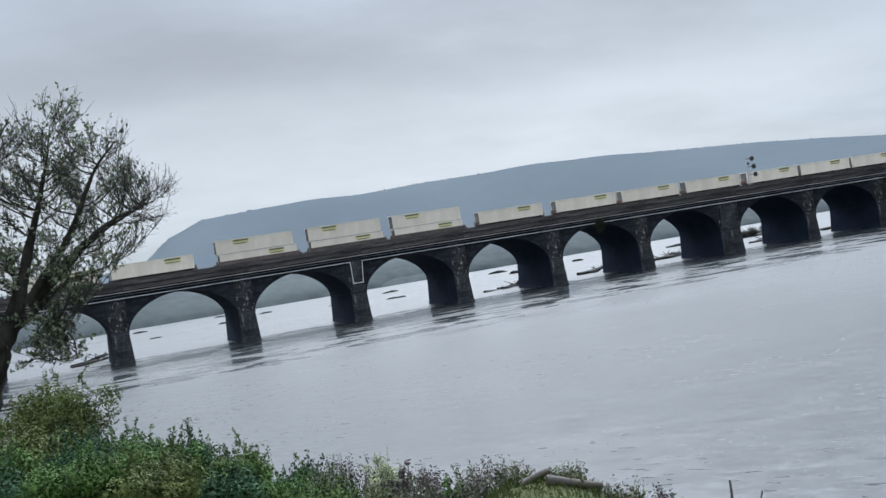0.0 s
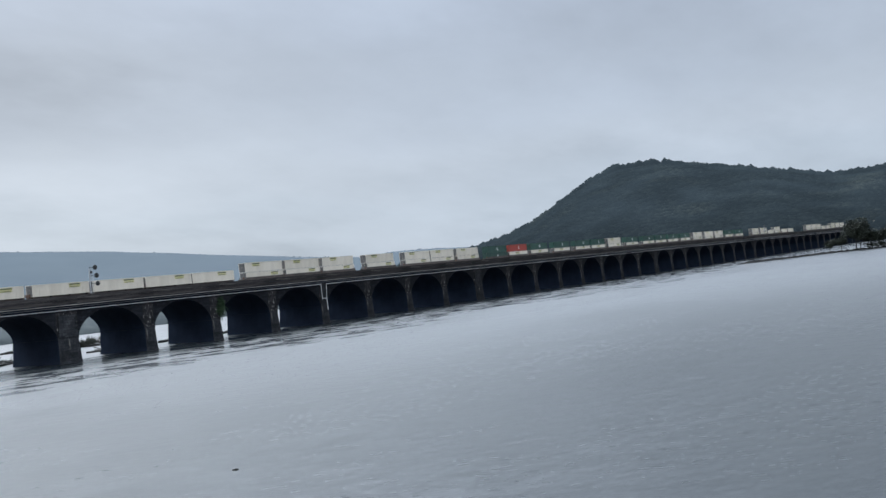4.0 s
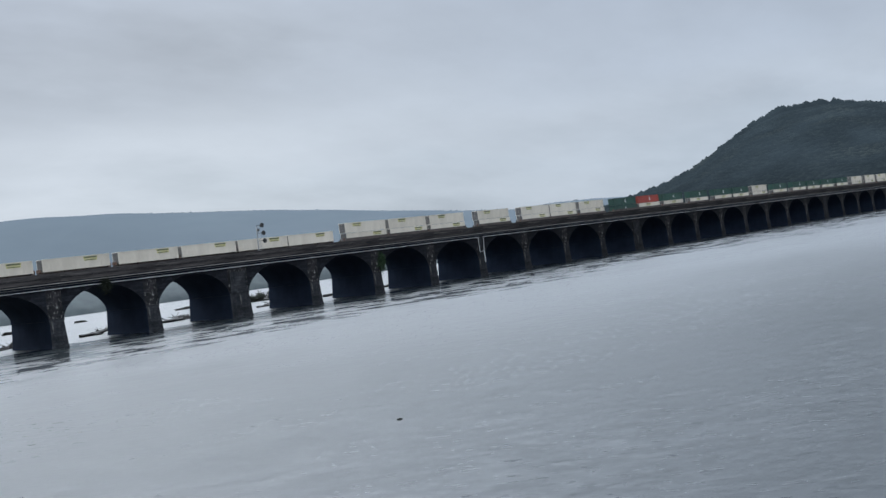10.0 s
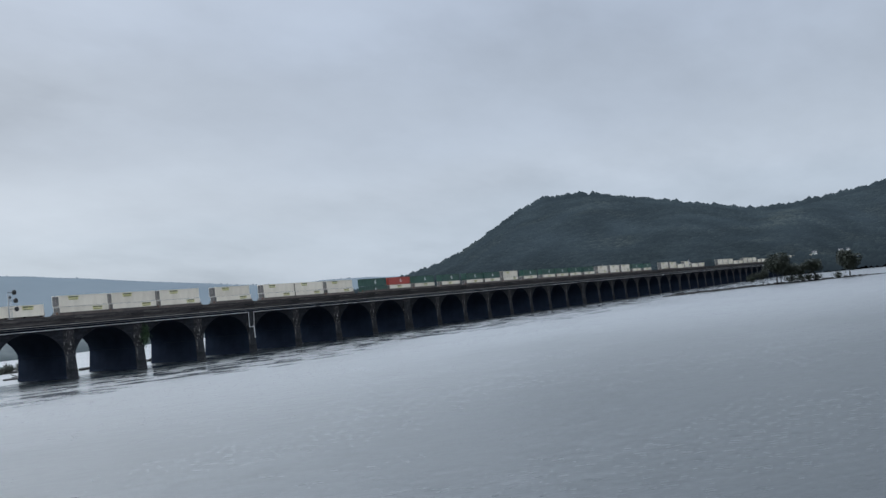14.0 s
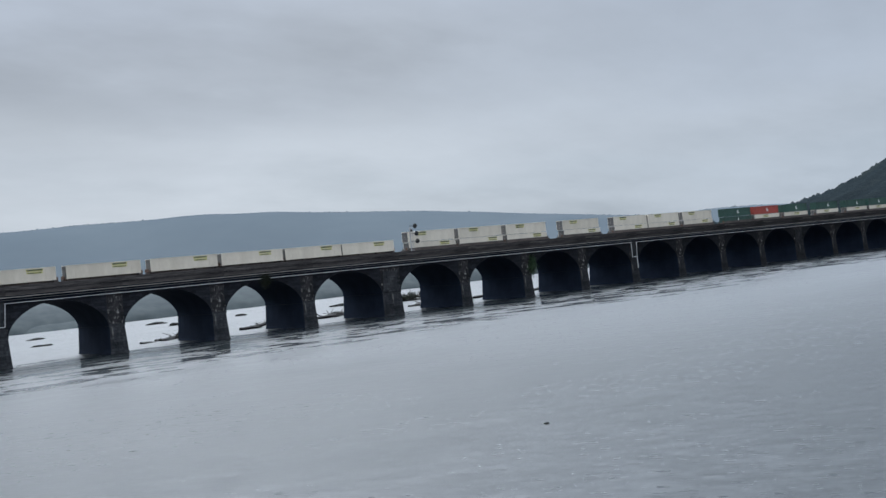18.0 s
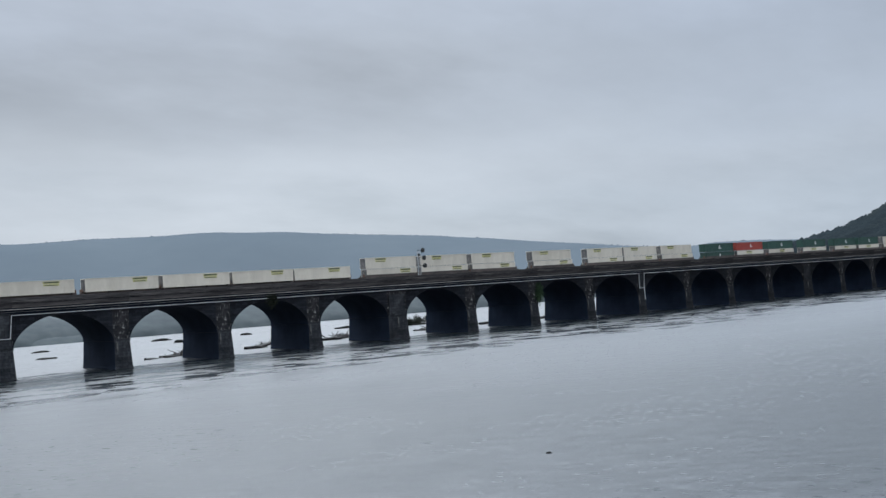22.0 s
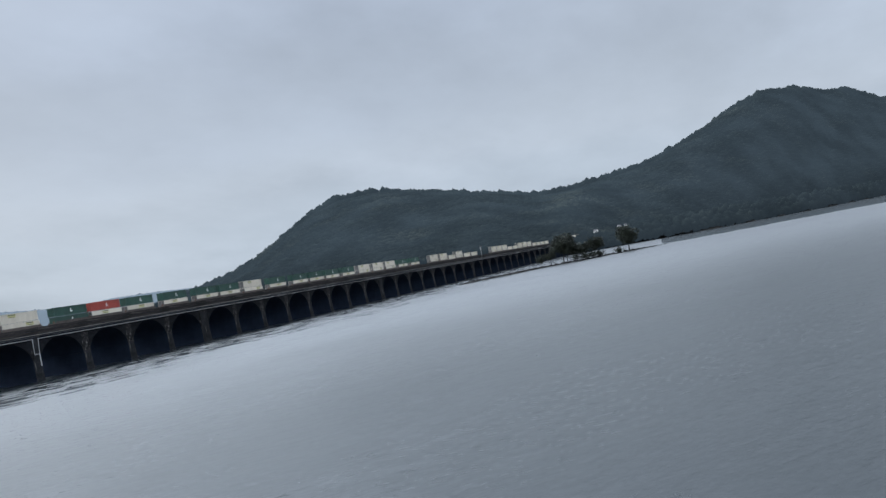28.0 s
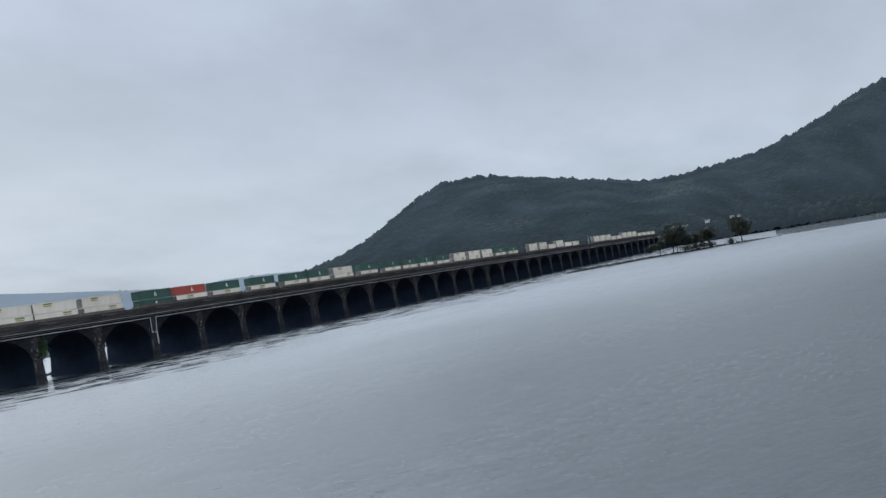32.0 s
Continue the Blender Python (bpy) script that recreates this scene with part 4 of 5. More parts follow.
def well_car():
    """Skeletal well car; its origin is at the middle, 0.45 m above the rail."""
    c = tagged(empty("well_car"), "brown well car carrying stacked containers", "rail car", "cars of the train")
    h = BOX_L / 2
    for y in (-1.46, 1.36):
        part("side_sill", box(-h - 0.35, h + 0.35, y, y + 0.1, -0.2, 1.22, bevel=0.02), CAR_PAINT, c)
        for i in range(12):
            x = -h + 0.4 + i * (2 * h - 0.8) / 11
            part("stiffener", box(x - 0.05, x + 0.05, y - 0.05, y + 0.0, -0.16, 1.18), CAR_PAINT, c)
    part("floor", box(-h, h, -1.34, 1.34, -0.25, -0.195), CAR_PAINT, c)
    for s in (-1, 1):
        part("end_platform", box(min(s * (h + 0.1), s * (h + 1.2)), max(s * (h + 0.1), s * (h + 1.2)), -1.2, 1.2, 0.3, 0.72, bevel=0.03), CAR_PAINT, c)
        part("hand_brake" if s > 0 else "end_ladder", box(min(s * (h + 0.6), s * (h + 0.75)), max(s * (h + 0.6), s * (h + 0.75)), -1.1, -0.5, 0.72, 1.35), STEEL, c)
        bogie(c, s * (h + 0.9))
    return c


def spine_car():
    c = tagged(empty("spine_car"), "dark low spine car carrying one container", "rail car", "cars of the train")
    h = BOX_L / 2
    part("spine", box(-h - 0.7, h + 0.7, -0.4, 0.4, 0.35, 0.84, bevel=0.03), CAR_PAINT, c)
    for x in (-h + 0.3, -h / 3, h / 3, h - 0.3):
        part("cross_arm", box(x - 0.25, x + 0.25, -1.3, 1.3, 0.55, 0.84, bevel=0.02), CAR_PAINT, c)
    for s in (-1, 1):
        part("end_post", box(min(s * (h + 0.35), s * (h + 0.5)), max(s * (h + 0.35), s * (h + 0.5)), -0.9, 0.9, 0.84, 1.5), STEEL, c)
        bogie(c, s * (h + 0.25))
    return c


CAR_Z, WELL_Z, SPINE_Z = 16.05, 15.86, 16.92
WELL_CAR, SPINE_CAR = well_car(), spine_car()
used = {"well": False, "spine": False}


def add_car(kind, mid):
    src = WELL_CAR if kind == "well" else SPINE_CAR
    ob = src if not used[kind] else copy_thing(src, pose(mid, TRACK_Y, CAR_Z))
    used[kind] = True
    MOVING.append((ob, mid, CAR_Z))


def add_unit(right, lower, upper=None):
    """One car whose load ends at right; two boxes in a well, or one on a spine car."""
    mid = right - BOX_L / 2
    r = train_rng
    spot = r.uniform(0.4, 0.5)
    if upper:
        add_car("well", mid)
        build_container(mid, WELL_Z, lower, r.uniform(0.42, 0.54) if upper == "white" else r.uniform(-0.1, 0.1))
        build_container(mid - r.uniform(0.15, 0.5), WELL_Z + BOX_H + 0.13, upper, r.uniform(-0.45, -0.3) if upper == "white" else r.uniform(0.05, 0.25))
    elif lower == "white":
        add_car("spine", mid)
        build_container(mid, SPINE_Z, lower, spot)


def build_train():
    for r in (-64, -45, -26, -7.5, 11, 30.3):
        add_unit(r, "white")
    for r in (52.3, 72.2, 91.6):
        add_unit(r, "white", "white")
    for r in (112.5, 132.8, 151.2, 170, 188.9, 206.6, 224.0, 241.0):
        add_unit(r, "white")
    for r in (262.8, 281, 299.5, 323.8, 347.6, 364.9, 384.2):
        add_unit(r, "white", "white")
    add_unit(408.6, "green", "green")
    add_unit(427.2, "white", "red")
    for r in (447.5, 471.0, 494.6, 513.4):
        add_unit(r, "white", "green")
    add_unit(534.4, "white", "white")
    for r in (558.5, 583.0, 602.5, 622.5, 644.5):
        add_unit(r, "white", "green")
    for r in (668.0, 690.0, 711.0):
        add_unit(r, "white", "white")
    for r in (733.5, 757.0):
        add_unit(r, "white", "green")
    for r in (798.0, 820.0):
        add_unit(r, "white", "white")
    for r in (840.0, 880.0, 900.0):
        add_unit(r, "white")
    add_unit(859.5, "white", "white")
    for r in (963.0, 982.0, 1001.0, 1060.0, 1080.0, 1100.0):
        add_unit(r, "white", "white")
    for r in (1020.0, 1040.0, 1122.0, 1142.0, 1162.0, 1182.0):
        add_unit(r, "white")
    for r in (1290.0, 1330.0, 1350.0, 1390.0, 1410.0, 1430.0):
        add_unit(r, "white", "white")


build_train()


def travel(t):
    """Metres the train has gone towards the near bank after t seconds."""
    return 4.11 * t


TRAIN_TIMES = [0, 0.2, 1, 2, 4, 6, 8, 10, 12, 14, 16, 18, 20, 22, 24, 26, 28, 30, 31, 31.8, 32]


# ---------------------------------------------------------------- trees and bushes
def stuff(ob):
    return tagged(ob, kind="stuff")


def tubes_mesh(name, lines, mat, seg=6, knots=0.0):
    """Tapered limbs: each line is a list of (point, radius); knots makes them lumpy."""
    verts, faces = [], []
    for line in lines:
        base = len(verts)
        for i, (p, r) in enumerate(line):
            q = line[min(i + 1, len(line) - 1)][0] - line[max(i - 1, 0)][0]
            q = q / (np.linalg.norm(q) + 1e-9)
            s = np.cross(q, (0.31, 0.95, 0.1))
            s /= np.linalg.norm(s) + 1e-9
            u = np.cross(q, s)
            for j in range(seg):
                a = 2 * math.pi * j / seg
                k = 1.0
                if knots:
                    k += knots * (noise.noise(Vector((*(p * 0.9), )) + Vector((math.cos(a) * 2.2, math.sin(a) * 2.2, 0))) + 0.5 * noise.noise(Vector((p[2] * 1.1, math.cos(a) * 4, math.sin(a) * 4))))
                verts.append(p + r * k * (math.cos(a) * s + math.sin(a) * u))
        for i in range(len(line) - 1):
            for j in range(seg):
                a, b = base + i * seg + j, base + i * seg + (j + 1) % seg
                faces.append((a, b, b + seg, a + seg))
    return mesh_of(name, verts, faces, mat, True)


def leaves_mesh(name, rng, centres, size, mat, long=2.0, droop=0.0, out=None):
    """Leaf blades: a folded diamond each, at random turns, or turned to the light on the outside of the lump they grow on."""
    n = len(centres)
    a, b = rng.normal(size=(n, 3)), rng.normal(size=(n, 3))
    if out is not None:
        face = out + np.array([0, 0, 0.45]) + rng.normal(0, 0.38, (n, 3))
        a = np.cross(face, a)
        b = face
    a[:, 2] -= droop
    a /= np.linalg.norm(a, axis=1)[:, None]
    b = np.cross(a, b)
    b /= np.linalg.norm(b, axis=1)[:, None] + 1e-9
    c = np.cross(a, b)
    s = (size * rng.uniform(0.6, 1.3, n))[:, None]
    v = np.stack([centres - a * s * long / 2, centres + b * s / 2 + c * s * 0.12, centres + a * s * long / 2, centres - b * s / 2 + c * s * 0.12], 1).reshape(-1, 3)
    f = np.arange(4 * n).reshape(n, 4)
    return mesh_of(name, v, f.tolist(), mat)


def bent(rng, start, way, length, steps, r0, r1, wander=0.25, lift=0.1):
    p, d, out = np.array(start, float), np.array(way, float), []
    d /= np.linalg.norm(d)
    for i in range(steps + 1):
        out.append((p.copy(), r0 + (r1 - r0) * i / steps))
        d = d + rng.normal(0, wander, 3) + np.array([0, 0, lift])
        d /= np.linalg.norm(d)
        p = p + d * length / steps
    return out


def along_line(line, t):
    i = min(int(t * (len(line) - 1)), len(line) - 2)
    w = t * (len(line) - 1) - i
    return line[i][0] * (1 - w) + line[i + 1][0] * w, line[i][1] * (1 - w) + line[i + 1][1] * w, line[i + 1][0] - line[i][0]


def smooth_line(points, radii, per=5):
    """Catmull-Rom through the joints of a limb."""
    P = [np.array(p, float) for p in points]
    P = [2 * P[0] - P[1], *P, 2 * P[-1] - P[-2]]
    out = []
    n = len(points) - 1
    for i in range(n):
        a, b, c, d = P[i:i + 4]
        for j in range(per):
            t = j / per
            q = 0.5 * (2 * b + (c - a) * t + (2 * a - 5 * b + 4 * c - d) * t * t + (3 * b - a - 3 * c + d) * t ** 3)
            out.append((q, float(np.interp((i + t) / n, np.linspace(0, 1, len(radii)), radii))))
    out.append((P[-2], radii[-1]))
    return out


def build_big_tree():
    rng = np.random.default_rng(21)
    Y = 73.0
    tree = tagged(empty("riverside_tree", (-6.0, Y, 5.2)), "large many-stemmed maple with sparse silvery green leaves on the bank", "tree")
    O = np.array([-6.0, Y, 5.2])
    # limbs: x, z joints in the tree's main plane, depth offsets, radii, leafiness
    limbs = [
        ([(-6.3, 5.6), (-7.8, 12.1), (-9.6, 17.1), (-9.8, 21.0), (-9.5, 26.0), (-8.9, 29.6)], (0, 1, 2, 2, 1, 1), (1.05, 0.66, 0.4, 0.22, 0.1, 0.03), 1.0),
        ([(-6.4, 5.6), (-6.1, 11.0), (-4.9, 16.3), (-2.1, 22.5), (-0.2, 25.6)], (0, -1, -2, -2, -2), (0.7, 0.4, 0.22, 0.1, 0.03), 0.35),
        ([(-5.3, 5.6), (-3.3, 10.5), (-1.8, 13.0), (-0.2, 17.5), (1.5, 22.4), (2.2, 25.2)], (0, 0, 0, 1, 1, 1), (1.15, 0.85, 0.55, 0.26, 0.1, 0.03), 1.0),
        ([(-0.9, 13.6), (2.2, 17.5), (4.3, 21.4), (6.0, 23.4)], (0, -1, -2, -2), (0.34, 0.2, 0.1, 0.03), 0.9),
        ([(-0.4, 13.9), (3.8, 17.4), (6.6, 18.9), (8.2, 19.4)], (0, 0, 1, 1), (0.36, 0.24, 0.13, 0.03), 0.25),
        ([(-1.5, 12.9), (0.5, 12.2), (1.5, 11.0), (1.6, 9.6)], (0, -1, -1, -1), (0.12, 0.08, 0.05, 0.02), 0.9),
        ([(-9.1, 15.6), (-11.1, 19.2), (-12.6, 23.6), (-12.4, 27.0)], (2, 1, 1, 0), (0.42, 0.28, 0.18, 0.04), 1.0),
        ([(-9.8, 21.0), (-6.9, 23.8), (-4.6, 26.0)], (2, 3, 3), (0.28, 0.18, 0.04), 0.9),
        ([(-8.2, 13.4), (-12.5, 15.5), (-15.5, 19.0)], (1, 3, 4), (0.38, 0.25, 0.05), 1.0),
        ([(-5.2, 15.0), (-6.2, 19.0), (-5.6, 22.5)], (-2, -4, -5), (0.28, 0.2, 0.04), 0.9),
        ([(-2.8, 11.5), (1.4, 14.5), (4.6, 15.4)], (0, 2, 3), (0.34, 0.2, 0.04), 0.8),
    ]
    # lumps of the crown: x, z, half width, half height, leafiness
    lumps = [(-9.7, 28.2, 3.2, 3.2, 1.0), (-6.0, 26.6, 2.3, 2.3, 0.9), (-11.2, 23.9, 4.2, 3.4, 1.0), (-7.3, 22.5, 3.0, 3.0, 0.9), (-2.3, 23.8, 2.1, 2.3, 0.3),
             (-3.2, 20.3, 2.6, 2.6, 0.8), (2.5, 24.5, 2.6, 2.6, 0.9), (4.9, 21.9, 3.0, 3.0, 0.9), (1.0, 20.1, 3.0, 3.4, 0.9), (6.7, 19.7, 2.3, 2.3, 0.35), (4.6, 17.6, 3.4, 1.9, 0.7),
             (8.0, 19.2, 1.3, 1.9, 0.0), (-11.9, 18.6, 4.9, 3.0, 1.8), (-7.4, 17.5, 4.2, 3.0, 1.5), (-0.7, 16.4, 3.4, 2.3, 1.8), (2.2, 15.1, 3.0, 1.3, 1.6), (-0.7, 11.6, 2.1, 1.9, 2.2),
             (1.5, 13.1, 1.5, 1.5, 0.6), (-15.9, 25.0, 4.5, 4.8, 1.2), (-4.9, 23.6, 2.2, 2.6, 0.7), (0.2, 22.6, 2.0, 2.4, 0.8), (-4.8, 16.5, 2.6, 2.2, 1.4), (-8.6, 12.6, 2.4, 2.6, 1.5), (-5.0, 9.6, 1.6, 2.6, 1.0), (0.4, 10.6, 1.6, 1.3, 1.8)]
    stems, second, twigs, pts, anchors = [], [], [], [], []
    for joints, depth, radii, _ in limbs:
        line = smooth_line([(x - O[0], d, z - O[2]) for (x, z), d in zip(joints, depth)], radii, 9)
        stems.append(line)
        anchors += [(p, r) for k, (p, r) in enumerate(line) if k > len(line) // 3 or r < 0.45]
    spots, rads = np.array([p for p, r in anchors]), np.array([r for p, r in anchors])
    for x, z, rx, rz, leafy in lumps:
        for _ in range(int(4 + rx * rz * 2.9)):
            d = rng.normal(size=3)
            d *= rng.uniform(0.3, 1.0) ** 0.5 / np.linalg.norm(d)
            tip = np.array([x - O[0] + d[0] * rx, d[1] * (rx + rz) * 0.62, z - O[2] + d[2] * rz])
            # grow from the nearest limb below the tip: outwards first, then up
            off = tip - spots
            far = np.linalg.norm(off, axis=1)
            k = int(np.argmin(far + 2.2 * np.maximum(0.55 * far - off[:, 2], 0)))
            p, way = spots[k], tip - spots[k]
            mid = p + way * np.array([0.62, 0.62, 0.38]) + rng.normal(0, 0.12, 3) * far[k] * 0.35
            r0 = min(rads[k] * 0.45, 0.012 + 0.013 * far[k])
            b = [((1 - t) ** 2 * p + 2 * t * (1 - t) * mid + t * t * tip + rng.normal(0, 0.05, 3) * (0 < t < 1), r0 + (0.014 - r0) * t) for t in np.linspace(0, 1, 7)]
            second.append(b)
            for _ in range(int(5 + far[k] * 2.0)):
                t = rng.uniform(0.3, 1)
                q, rr, dd = along_line(b, t)
                w = dd / (np.linalg.norm(dd) + 1e-9) * 0.75 + rng.normal(0, 0.36, 3) + np.array([0.08, 0, 0.4])
                tw = bent(rng, q, w, rng.uniform(0.8, 2.0), 3, 0.021, 0.009, 0.14, 0.1)
                twigs.append(tw)
                for _ in range(2):
                    q2, _, d2 = along_line(tw, rng.uniform(0.2, 0.9))
                    twigs.append(bent(rng, q2, d2 / (np.linalg.norm(d2) + 1e-9) + rng.normal(0, 0.6, 3), rng.uniform(0.4, 1.1), 2, 0.014, 0.007, 0.15, 0.1))
                if rng.uniform() > 0.3 + 0.4 * min(leafy, 1.2):        # leaves hang in bunches; the twigs between are bare
                    continue
                for s in twigs[-3:]:
                    for _ in range(rng.poisson(1.9 * leafy)):
                        e, _, _ = along_line(s, rng.uniform(0.35, 1))
                        pts.append(e + rng.normal(0, 0.06, 3))
    for i, line in enumerate(stems):
        name = "trunk" if i < 3 else "limb"
        part(name, tubes_mesh(name, [line], BARK, 16, 0.4), None, tree, "furrowed grey-brown bark")
    stuff(part("branchwork", tubes_mesh("branchwork", second, BARK, 4), None, tree))
    stuff(part("twig_mass", tubes_mesh("twig_mass", twigs, TWIG, 3), None, tree, "fine bare twigs"))
    part("crown", leaves_mesh("crown", rng, np.array(pts), 0.155, LEAF, 1.9, 0.2), None, tree, "thin silvery green leaves")
    return tree


build_big_tree()


def crown_points(rng, n, blobs):
    """Points on and in overlapping lumps: (x, y, z, radius)."""
    w = np.array([b[3] ** 2 for b in blobs])
    k = rng.choice(len(blobs), n, p=w / w.sum())
    d = rng.normal(size=(n, 3))
    d /= np.linalg.norm(d, axis=1)[:, None]
    b = np.array(blobs)[k]
    r = b[:, 3] * rng.uniform(0.45, 1.08, n) ** 0.6
    return b[:, :3] + d * r[:, None] * np.array([1, 1, 0.85]), d


def wood_tree(seed, height, spread, mat, leaf=0.32, n=5200, low=0.1):
    rng = np.random.default_rng(seed)
    t = tagged(empty("woodland_tree"), "dense dark green tree of the riverside wood", "tree", "trees of the riverside wood")
    trunk = bent(rng, (0, 0, -0.3), (0, 0, 1), height * 0.75, 7, height * 0.022, 0.05, 0.08, 0.2)
    lines, blobs = [trunk], []
    for i in range(17):
        tt = rng.uniform(low, 1.0)
        p, r, _ = along_line(trunk, tt)
        a = i * 2.4
        L = spread * rng.uniform(0.5, 1.0) * (1.2 - 0.6 * tt)
        b = bent(rng, p, (math.cos(a), math.sin(a), rng.uniform(0.2, 0.8)), L, 4, max(r * 0.5, 0.04), 0.03, 0.15, 0.1)
        lines.append(b)
        e = b[-1][0]
        blobs.append((*e, rng.uniform(0.2, 0.36) * spread))
        m = b[2][0]
        blobs.append((*m, rng.uniform(0.16, 0.26) * spread))
    part("trunk", tubes_mesh("trunk", lines, BARK, 6), None, t)
    part("crown", leaves_mesh("crown", rng, crown_points(rng, n, blobs)[0], leaf, mat, 1.5), None, t)
    return t


def place_wood():
    kinds = [wood_tree(31, 17, 7.5, LEAF_DARK), wood_tree(32, 14, 6.5, LEAF_DARK), wood_tree(33, 11, 6.0, LEAF_BUSH, 0.3, 4200)]
    spots = [(-17, 112, 0, 1.0), (-20.5, 121, 1, 1.0), (-14.5, 116, 1, 0.95), (-30, 109, 0, 1.05), (-37, 120, 1, 1.1), (-20, 127, 0, 1.15), (-13, 128, 2, 1.0),
             (-45, 112, 2, 1.2), (-27, 134, 0, 1.2), (-13, 140, 1, 1.1), (-40, 138, 0, 1.1), (-12.4, 98, 0, 0.9), (-13.5, 101, 1, 1.0), (-16, 99, 2, 0.8), (-12.6, 108, 1, 1.0), (-15, 104, 2, 0.62), (-55, 122, 0, 1.1), (-12, 165, 1, 1.0), (-20, 185, 0, 0.9), (-28, 160, 0, 1.1), (-16, 118, 0, 1.3), (-15.5, 106, 1, 0.95), (-32, 131, 0, 1.3), (-32, 122, 1, 1.4)]
    first = set()
    for i, (x, y, k, s) in enumerate(spots):
        m = pose(x, y, float(ground_height(x, y)) - 0.1, 0, 0, i * 67) @ Matrix.Diagonal((s, s, s, 1))
        ob = kinds[k]
        if k in first:
            ob = copy_thing(ob, pose(x, y, float(ground_height(x, y)) - 0.1, 0, 0, i * 67))
            ob.scale = (s, s, s)
        else:
            ob.matrix_basis = m
            first.add(k)
    # trees of the low island
    isl = wood_tree(41, 17, 9.5, LEAF_ISLE, 0.6, 4200, 0.42)
    tagged(isl, "spreading dark tree on the low river island", "tree", "trees of the island")
    place = [(690.0, 1.1), (696.2, 0.95), (700.5, 0.7), (744.9, 1.05), (717.8, 0.78), (711.4, 0.68), (680.2, 0.55), (675.6, 0.45), (741.2, 0.7)]
    for i, (x, s) in enumerate(place):
        y = float(island_line(x)) + (2 if i % 2 else -1)
        z = float(ground_height(x, y)) - 0.1
        ob = isl if i == 0 else copy_thing(isl, pose(x, y, z, 0, 0, i * 50))
        if i == 0:
            ob.matrix_basis = pose(x, y, z)
        ob.scale = (s, s, s)


place_wood()


def build_bush(x, y, h, w, mat, label, seed, leaf=0.12, n=2600, name="bush", dz=0.0):
    rng = np.random.default_rng(seed)
    z = float(ground_height(x, y)) + dz
    b = tagged(empty(name, (x, y, z - 0.05)), label, "bush", "bushes on the bank")
    lines, blobs = [], []
    for i in range(9):
        a = rng.uniform(0, 6.28)
        ln = bent(rng, (rng.normal(0, w * 0.12), rng.normal(0, w * 0.12), -0.1), (math.cos(a) * 0.6, math.sin(a) * 0.6, 1.0), h * rng.uniform(0.55, 1.0), 4, 0.035, 0.01, 0.18, 0.05)
        lines.append(ln)
        for k in (2, 3, 4):
            p = ln[k][0]
            blobs.append((p[0], p[1], p[2] * 0.92, w * rng.uniform(0.13, 0.26)))
    for i in range(10):
        a, r = rng.uniform(0, 6.28), w * 0.5 * math.sqrt(rng.uniform(0, 1))
        blobs.append((math.cos(a) * r, math.sin(a) * r, h * rng.uniform(0.12, 0.6), w * rng.uniform(0.14, 0.24)))
    stuff(part("stem_mass", tubes_mesh("stem_mass", lines, BARK, 4), None, b))
    n, leaf = int(n * 3.4), leaf * 0.46
    pts, out = crown_points(rng, n, blobs)
    # upright sprays that break the outline
    spray, sprays = [], []
    for _ in range(int(10 + w * 6)):
        c = blobs[rng.integers(len(blobs))]
        base = np.array([c[0], c[1], c[2]]) + rng.normal(0, 0.35, 3) * c[3]
        ln = bent(rng, base, (rng.normal(0, 0.3), rng.normal(0, 0.3), 1), c[3] + rng.uniform(0.25, 0.75), 4, 0.012, 0.005, 0.12, 0.03)
        spray.append(ln)
        for _ in range(n // 420 + 9):
            e, _, _ = along_line(ln, rng.uniform(0.3, 1))
            sprays.append(e + rng.normal(0, leaf * 0.7, 3))
    stuff(part("spray_mass", tubes_mesh("spray_mass", spray, BARK, 3), None, b))
    pts, out = np.concatenate([pts, np.array(sprays)]), np.concatenate([out, rng.normal(0, 0.7, (len(sprays), 3))])
    pts[:, 2] = np.maximum(pts[:, 2], 0.02)
    part("foliage", leaves_mesh("foliage", rng, pts, leaf, mat, 2.2, out=out), None, b)
    return b


def build_weeds(x, y, h, w, mat, label, seed, n=70, heads=None):
    """A tuft of thin upright stalks with leaves and seed heads."""
    rng = np.random.default_rng(seed)
    t = tagged(empty("weed_clump", (x, y, float(ground_height(x, y)) - 0.05)), label, "weeds", "weeds on the bank")
    lines, pts, tops = [], [], []
    for i in range(n):
        a, r = rng.uniform(0, 6.28), w * 0.5 * math.sqrt(rng.uniform(0, 1))
        ln = bent(rng, (math.cos(a) * r, math.sin(a) * r, 0), (rng.normal(0, 0.16), rng.normal(0, 0.16), 1), h * rng.uniform(0.5, 1.05), 4, 0.014, 0.005, 0.07, 0.03)
        lines.append(ln)
        for _ in range(6):
            p, _, _ = along_line(ln, rng.uniform(0.1, 0.95))
            pts.append(p + rng.normal(0, 0.07, 3))
        for _ in range(6):
            tops.append(ln[-1][0] + rng.normal(0, 0.05, 3) * np.array([1, 1, 2.4]))
    stuff(part("stalk_mass", tubes_mesh("stalk_mass", lines, LEAF_DRY, 3), None, t))
    stuff(part("blade_mass", leaves_mesh("blade_mass", rng, np.array(pts), 0.05, mat, 3.4, -0.8), None, t))
    stuff(part("seed_mass", leaves_mesh("seed_mass", rng, np.array(tops), 0.05, heads or LEAF_DRY, 1.6), None, t))
    return t


